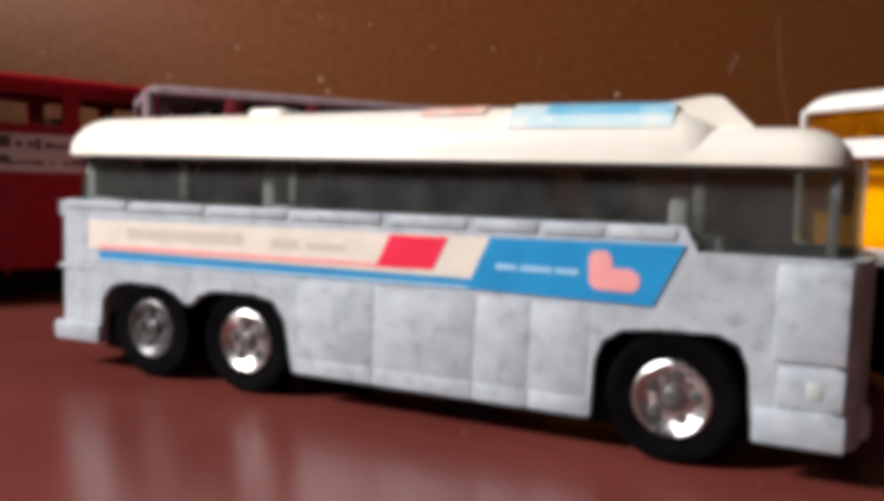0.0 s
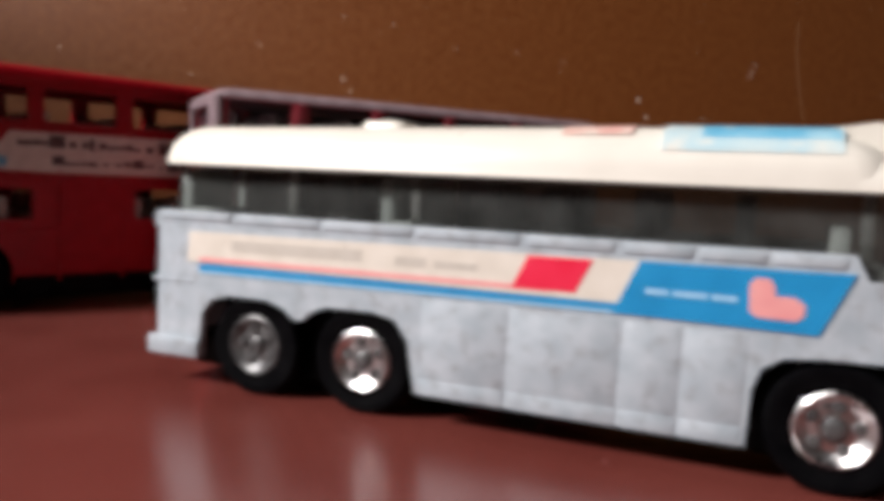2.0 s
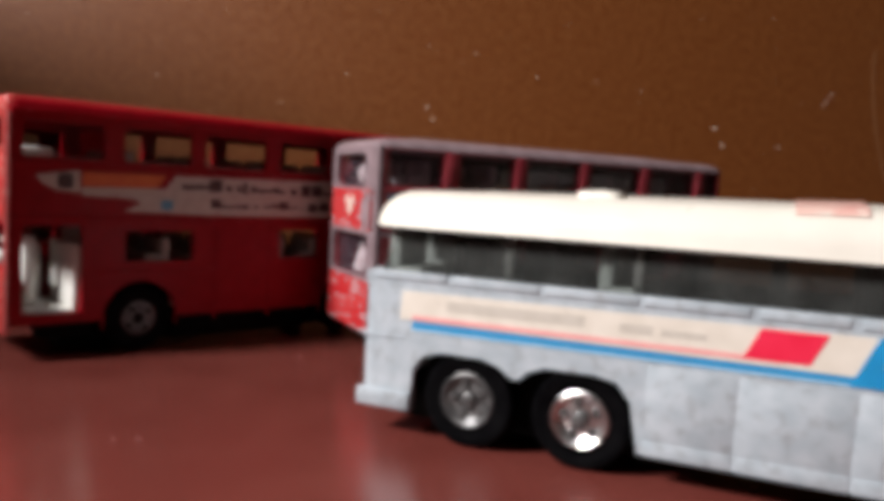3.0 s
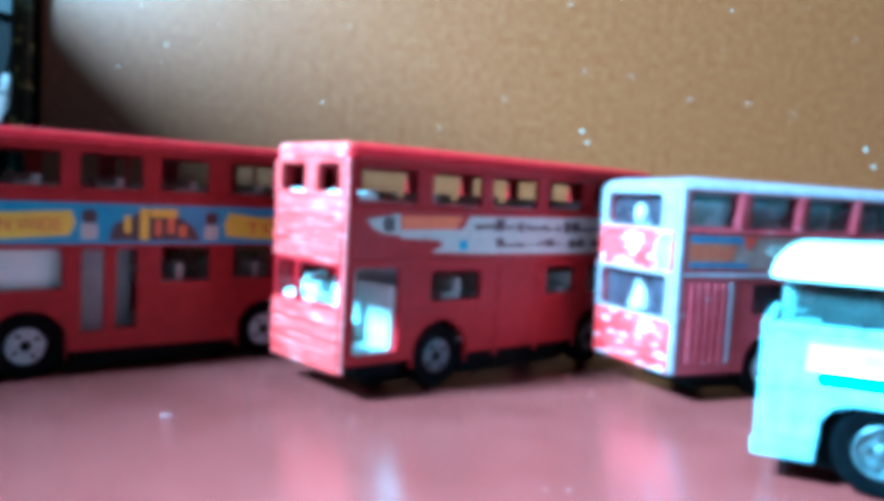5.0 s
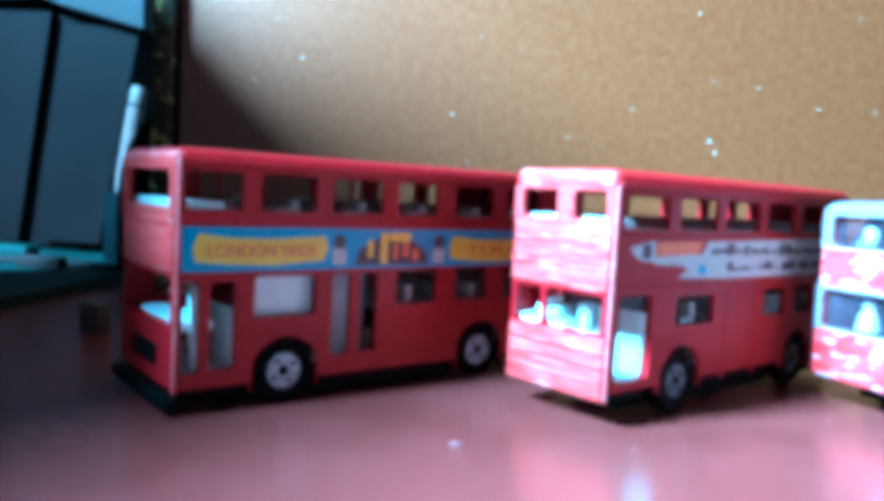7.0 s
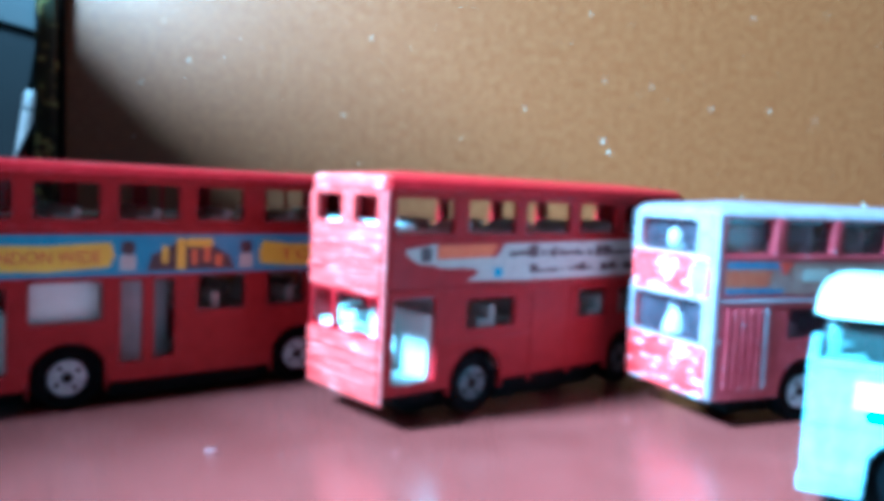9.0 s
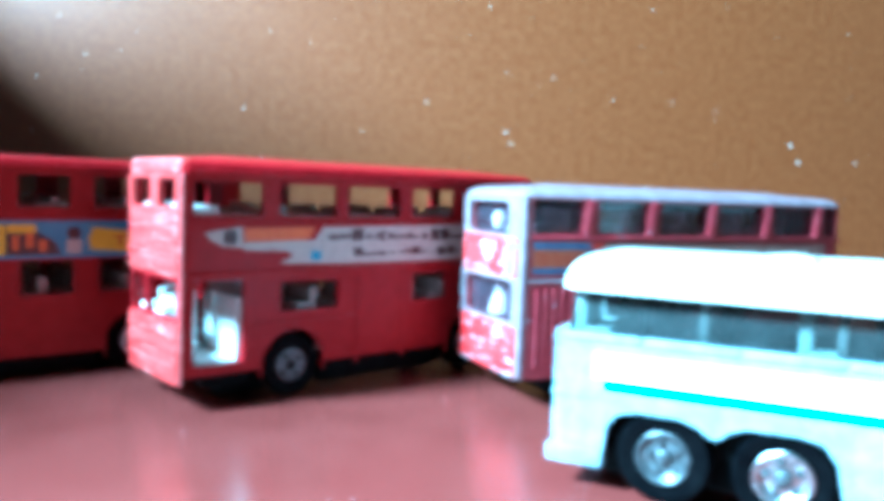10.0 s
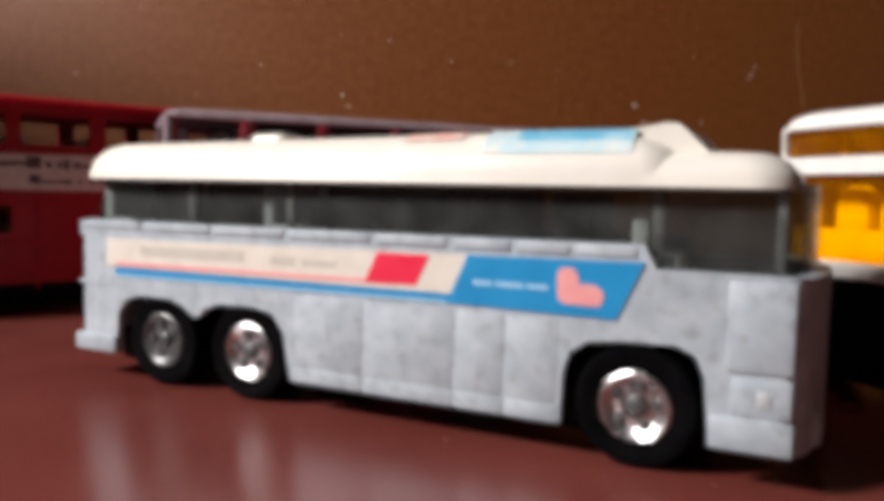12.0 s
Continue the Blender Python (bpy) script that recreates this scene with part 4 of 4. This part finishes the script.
    part("bulkhead", solid(8.0, 8.6, 1.4, W - 1.4, 6.9, 26.0), BLACK, c)
    part("interior_wall", solid(9.0, L - 1.4, W - 3.0, W - 2.2, 6.9, 33.4), BLACK, c)
    seat_rows(c, (6, 18, 30, 42, 54), 27.4, W, SEAT_GREY, 4.4, d=3.4)
    seat_rows(c, (16, 24, 32, 48, 56), 12.0, W, SEAT_GREY, 4.4, d=3.4)
    # moulded front seats behind the screens
    s = part("front_seat", lathe([(0, 3.0), (0.9, 2.8), (1.2, 2.0), (0.9, 1.2), (1.3, 0.6), (2.0, -1.6), (2.0, -2.4), (0, -2.4)], 14), WHITE, c, "white moulded seat block")
    s.matrix_basis = pose(3.4 * MM, 12.6 * MM, 15.8 * MM, 90, 0, 0)
    s2 = part("front_seat", solid(1.8, 3.6, 2.6, 6.6, 27.4, 32.0, 0.7), WHITE, c, "white moulded seat block")
    s3 = part("front_seat", lathe([(0, 1.6), (0.9, 1.4), (1.3, 0.4), (1.3, -1.0), (0.9, -1.6), (0, -1.8)], 14), WHITE, c)
    s3.matrix_basis = pose(3.0 * MM, 13.2 * MM, 29.6 * MM, 90, 0, 0)
    # shadow below the side, added as recessed black strips
    for a, z0, b in ((26.4, 1.0, 47.6), (5.0, 3.0, 13.4), (60.6, 1.4, 69.0)):
        part("shade_sill", solid(a, b, 2.4, 4.1, z0, 5.2, 0.2), BLACK, c)
    part("base_plate", solid(8.0, L - 1, 4.2, W - 4.2, 1.0, 5.6, 0.3), BLACK, c)
    for x in (20.0, 54.0):
        make_wheel(c, x, 5.0, 5.0, 0.35, -1, PALE_HUB, 2.7, "flat")
        make_wheel(c, x, 5.0, 5.0, W - 0.35, 1, PALE_HUB, 2.7, "flat")
        part("axle", solid(x - 0.5, x + 0.5, 3, W - 3, 4.5, 5.5), BLACK, c)
        arch_shade(c, x, 6.4, 11.2, W)


def build_amber_bus():
    """The white bus with amber glazing and yellow seats."""
    c = thing("toy_minibus", 60.9, 76.4, 4.5, 26.0, "white toy minibus with amber windows and yellow plastic interior", "toy bus")
    c.scale = (0.8, 0.8, 0.8)
    L, W = 66.0, 21.0
    low = -5.62          # the tabletop, in the bus's own measure
    near = [rounded(3 + i * 12.4, 13.4 + i * 12.4, 14.4, 26.0, 0.6) for i in range(5)] + [rounded(3 + i * 12.4, 13.4 + i * 12.4, 28.6, 32.4, 0.5) for i in range(5)]
    front = [rounded(1.4, W - 1.4, 14.2, 26.2, 1.0), rounded(1.4, W - 1.4, 28.6, 32.6, 0.8)]
    sh = shell(L, W, 1.8, 12.0, 33.0, 0.8, near=near, front=front, far=near)
    part("body", sh, WHITE, c, "white body shell")
    part("lower_body", shell(L, W, 1.8, low + 2.0, 11.95, 0.8, arches=[arch(13, 7.0, low + 6.0, low + 2.0), arch(51, 7.0, low + 6.0, low + 2.0)]), BLACK, c, "black lower body")
    part("roof", cap(-0.2, L, -0.1, W + 0.1, 3.5, 32.9, 2.6, 5.0, crown=1.6), WHITE, c, "white domed roof")
    part("front_glazing", solid(1.0, 1.4, 1.2, W - 1.2, 13.6, 32.8), GLAZE_AMBER, c, "amber plastic glazing")
    part("side_glazing", solid(1.6, L - 1.6, 1.0, 1.4, 13.6, 32.6), GLAZE_AMBER, c, "amber plastic glazing")
    part("side_glazing", solid(1.6, L - 1.6, W - 1.4, W - 1.0, 13.6, 32.6), GLAZE_AMBER, c)
    part("interior_floor", solid(1.6, L - 1.6, 1.6, W - 1.6, 12.2, 13.6), SEAT_YELLOW, c, "yellow plastic interior floor")
    part("dash", solid(2.2, 5.0, 2.0, W - 2.0, 13.6, 18.6, 0.6), SEAT_YELLOW, c)
    part("driver_seat", solid(6.5, 10.5, 3.0, 9.0, 13.6, 25.2, 1.9), SEAT_YELLOW, c, "rounded yellow seat")
    part("passenger_seat", solid(6.5, 10.5, 10.0, 16.4, 13.6, 24.8, 1.9), SEAT_YELLOW, c, "rounded yellow seat")
    seat_rows(c, (18, 27, 36, 45, 54), 13.6, W, SEAT_YELLOW, 8.0)
    for x in (13.0, 51.0):
        make_wheel(c, x, low + 6.2, 6.2, 0.35, -1, PALE_HUB, 3.2, "flat")
        make_wheel(c, x, low + 6.2, 6.2, W - 0.35, 1, PALE_HUB, 3.2, "flat")
        part("axle", solid(x - 0.5, x + 0.5, 3, W - 3, low + 5.7, low + 6.7), BLACK, c)
        # added black block, the shade inside this bus's arches
        part("arch_shade", solid(x - 7.4, x + 7.4, 3.7, W - 3.7, low + 2.2, 11.2, 0.2), BLACK, c)


build_tour_bus()
build_city_bus()
build_grey_roof_bus()
build_amber_bus()


# ---------------------------------------------------------------- clutter in the dark corner
def build_corner():
    post = part("corner_post", solid(-209.4, -202.9, 217.5, 221.0, 0, 420, 0.8), GOLD)
    tagged(post, "black lacquered corner post with gold flecks", "post", kind="structure")
    edge = part("board_edge", solid(-202.8, -202.0, 219.0, 222.2, 0, 420, 0.4), BLACK)
    tagged(edge, "black edging strip between post and hardboard", "trim", kind="structure")
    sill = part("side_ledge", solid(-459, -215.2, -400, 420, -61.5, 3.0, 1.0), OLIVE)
    tagged(sill, "dark olive painted ledge beside the tabletop", "ledge", kind="structure")
    # unseen screen added between window and corner, cut to cast the corner's shadow
    ret = part("shade_screen", slab([(-80, 3), (184, 3), (184, 128), (170, 133), (150, 140), (131, 147), (117, 153), (108, 164), (98, 176), (60, 177), (22, 163), (0, 140), (-80, 128)], 239, 258), PLASTER)
    ret.matrix_world = pose(0, 0, 0, 0, 0, 90)
    tagged(ret, "unseen brown screen on the ledge, added to shade the corner", "wall", kind="structure")
    # ribbed bin with a pale rim
    b = thing("storage_bin", -300, 262, 3.0, 0, "dark slate plastic bin with ribbed tapered sides and pale rim", "storage bin")

    def side(x0b, x1b, x0t, x1t, y, z0, z1, th):
        return slab([(x0b, z0), (x1b, z0), (x1t, z1), (x0t, z1)], y, y + th)

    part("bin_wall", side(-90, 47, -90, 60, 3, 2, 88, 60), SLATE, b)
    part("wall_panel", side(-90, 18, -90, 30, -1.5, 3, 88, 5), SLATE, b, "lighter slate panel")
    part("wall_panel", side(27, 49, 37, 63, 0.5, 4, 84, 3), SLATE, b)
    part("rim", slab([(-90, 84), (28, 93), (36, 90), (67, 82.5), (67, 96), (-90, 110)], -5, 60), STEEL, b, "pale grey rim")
    part("foot", solid(-80, 40, 4, 58, 0, 3, 0.8), BLACK, b)
    # marker pen that leans in the corner
    pen = thing("marker_pen", -234.6, 247, 24.0, 0, "pale grey marker pen with dark cap line leaning in the corner", "pen")
    pen.rotation_euler = (0, radians(9), 0)
    m = pose(0, 0, 0, 90, 0, 0)
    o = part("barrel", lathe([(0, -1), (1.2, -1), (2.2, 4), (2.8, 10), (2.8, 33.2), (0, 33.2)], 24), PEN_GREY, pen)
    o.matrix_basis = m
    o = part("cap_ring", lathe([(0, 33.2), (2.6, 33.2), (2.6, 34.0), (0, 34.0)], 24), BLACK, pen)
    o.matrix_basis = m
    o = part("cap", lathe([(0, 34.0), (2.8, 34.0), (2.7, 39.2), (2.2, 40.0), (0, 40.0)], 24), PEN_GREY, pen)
    o.matrix_basis = m
    pot = part("pen_pot", lathe([(0, 3.0), (5.2, 3.0), (5.8, 4), (5.8, 27), (5.2, 27), (5.2, 5), (0, 5)], 32), BLACK)
    pot.matrix_world = pose(-0.2338, 0.247, 0, 90, 0, 0)
    tagged(pot, "small black pot holding a pen", "pen pot")
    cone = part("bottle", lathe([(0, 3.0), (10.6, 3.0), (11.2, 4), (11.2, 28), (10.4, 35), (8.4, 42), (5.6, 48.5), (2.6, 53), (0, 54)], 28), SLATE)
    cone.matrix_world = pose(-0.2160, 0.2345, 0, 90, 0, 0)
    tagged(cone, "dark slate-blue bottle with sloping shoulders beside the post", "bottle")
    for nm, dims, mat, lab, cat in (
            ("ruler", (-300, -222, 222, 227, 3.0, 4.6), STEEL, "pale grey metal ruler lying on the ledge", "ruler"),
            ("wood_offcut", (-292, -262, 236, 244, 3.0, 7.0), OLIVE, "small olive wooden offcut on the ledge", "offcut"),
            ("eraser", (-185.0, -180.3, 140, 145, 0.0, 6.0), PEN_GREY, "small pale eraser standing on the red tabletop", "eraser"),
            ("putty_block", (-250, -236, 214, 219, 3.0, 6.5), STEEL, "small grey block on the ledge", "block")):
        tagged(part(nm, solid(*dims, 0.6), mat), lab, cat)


build_corner()
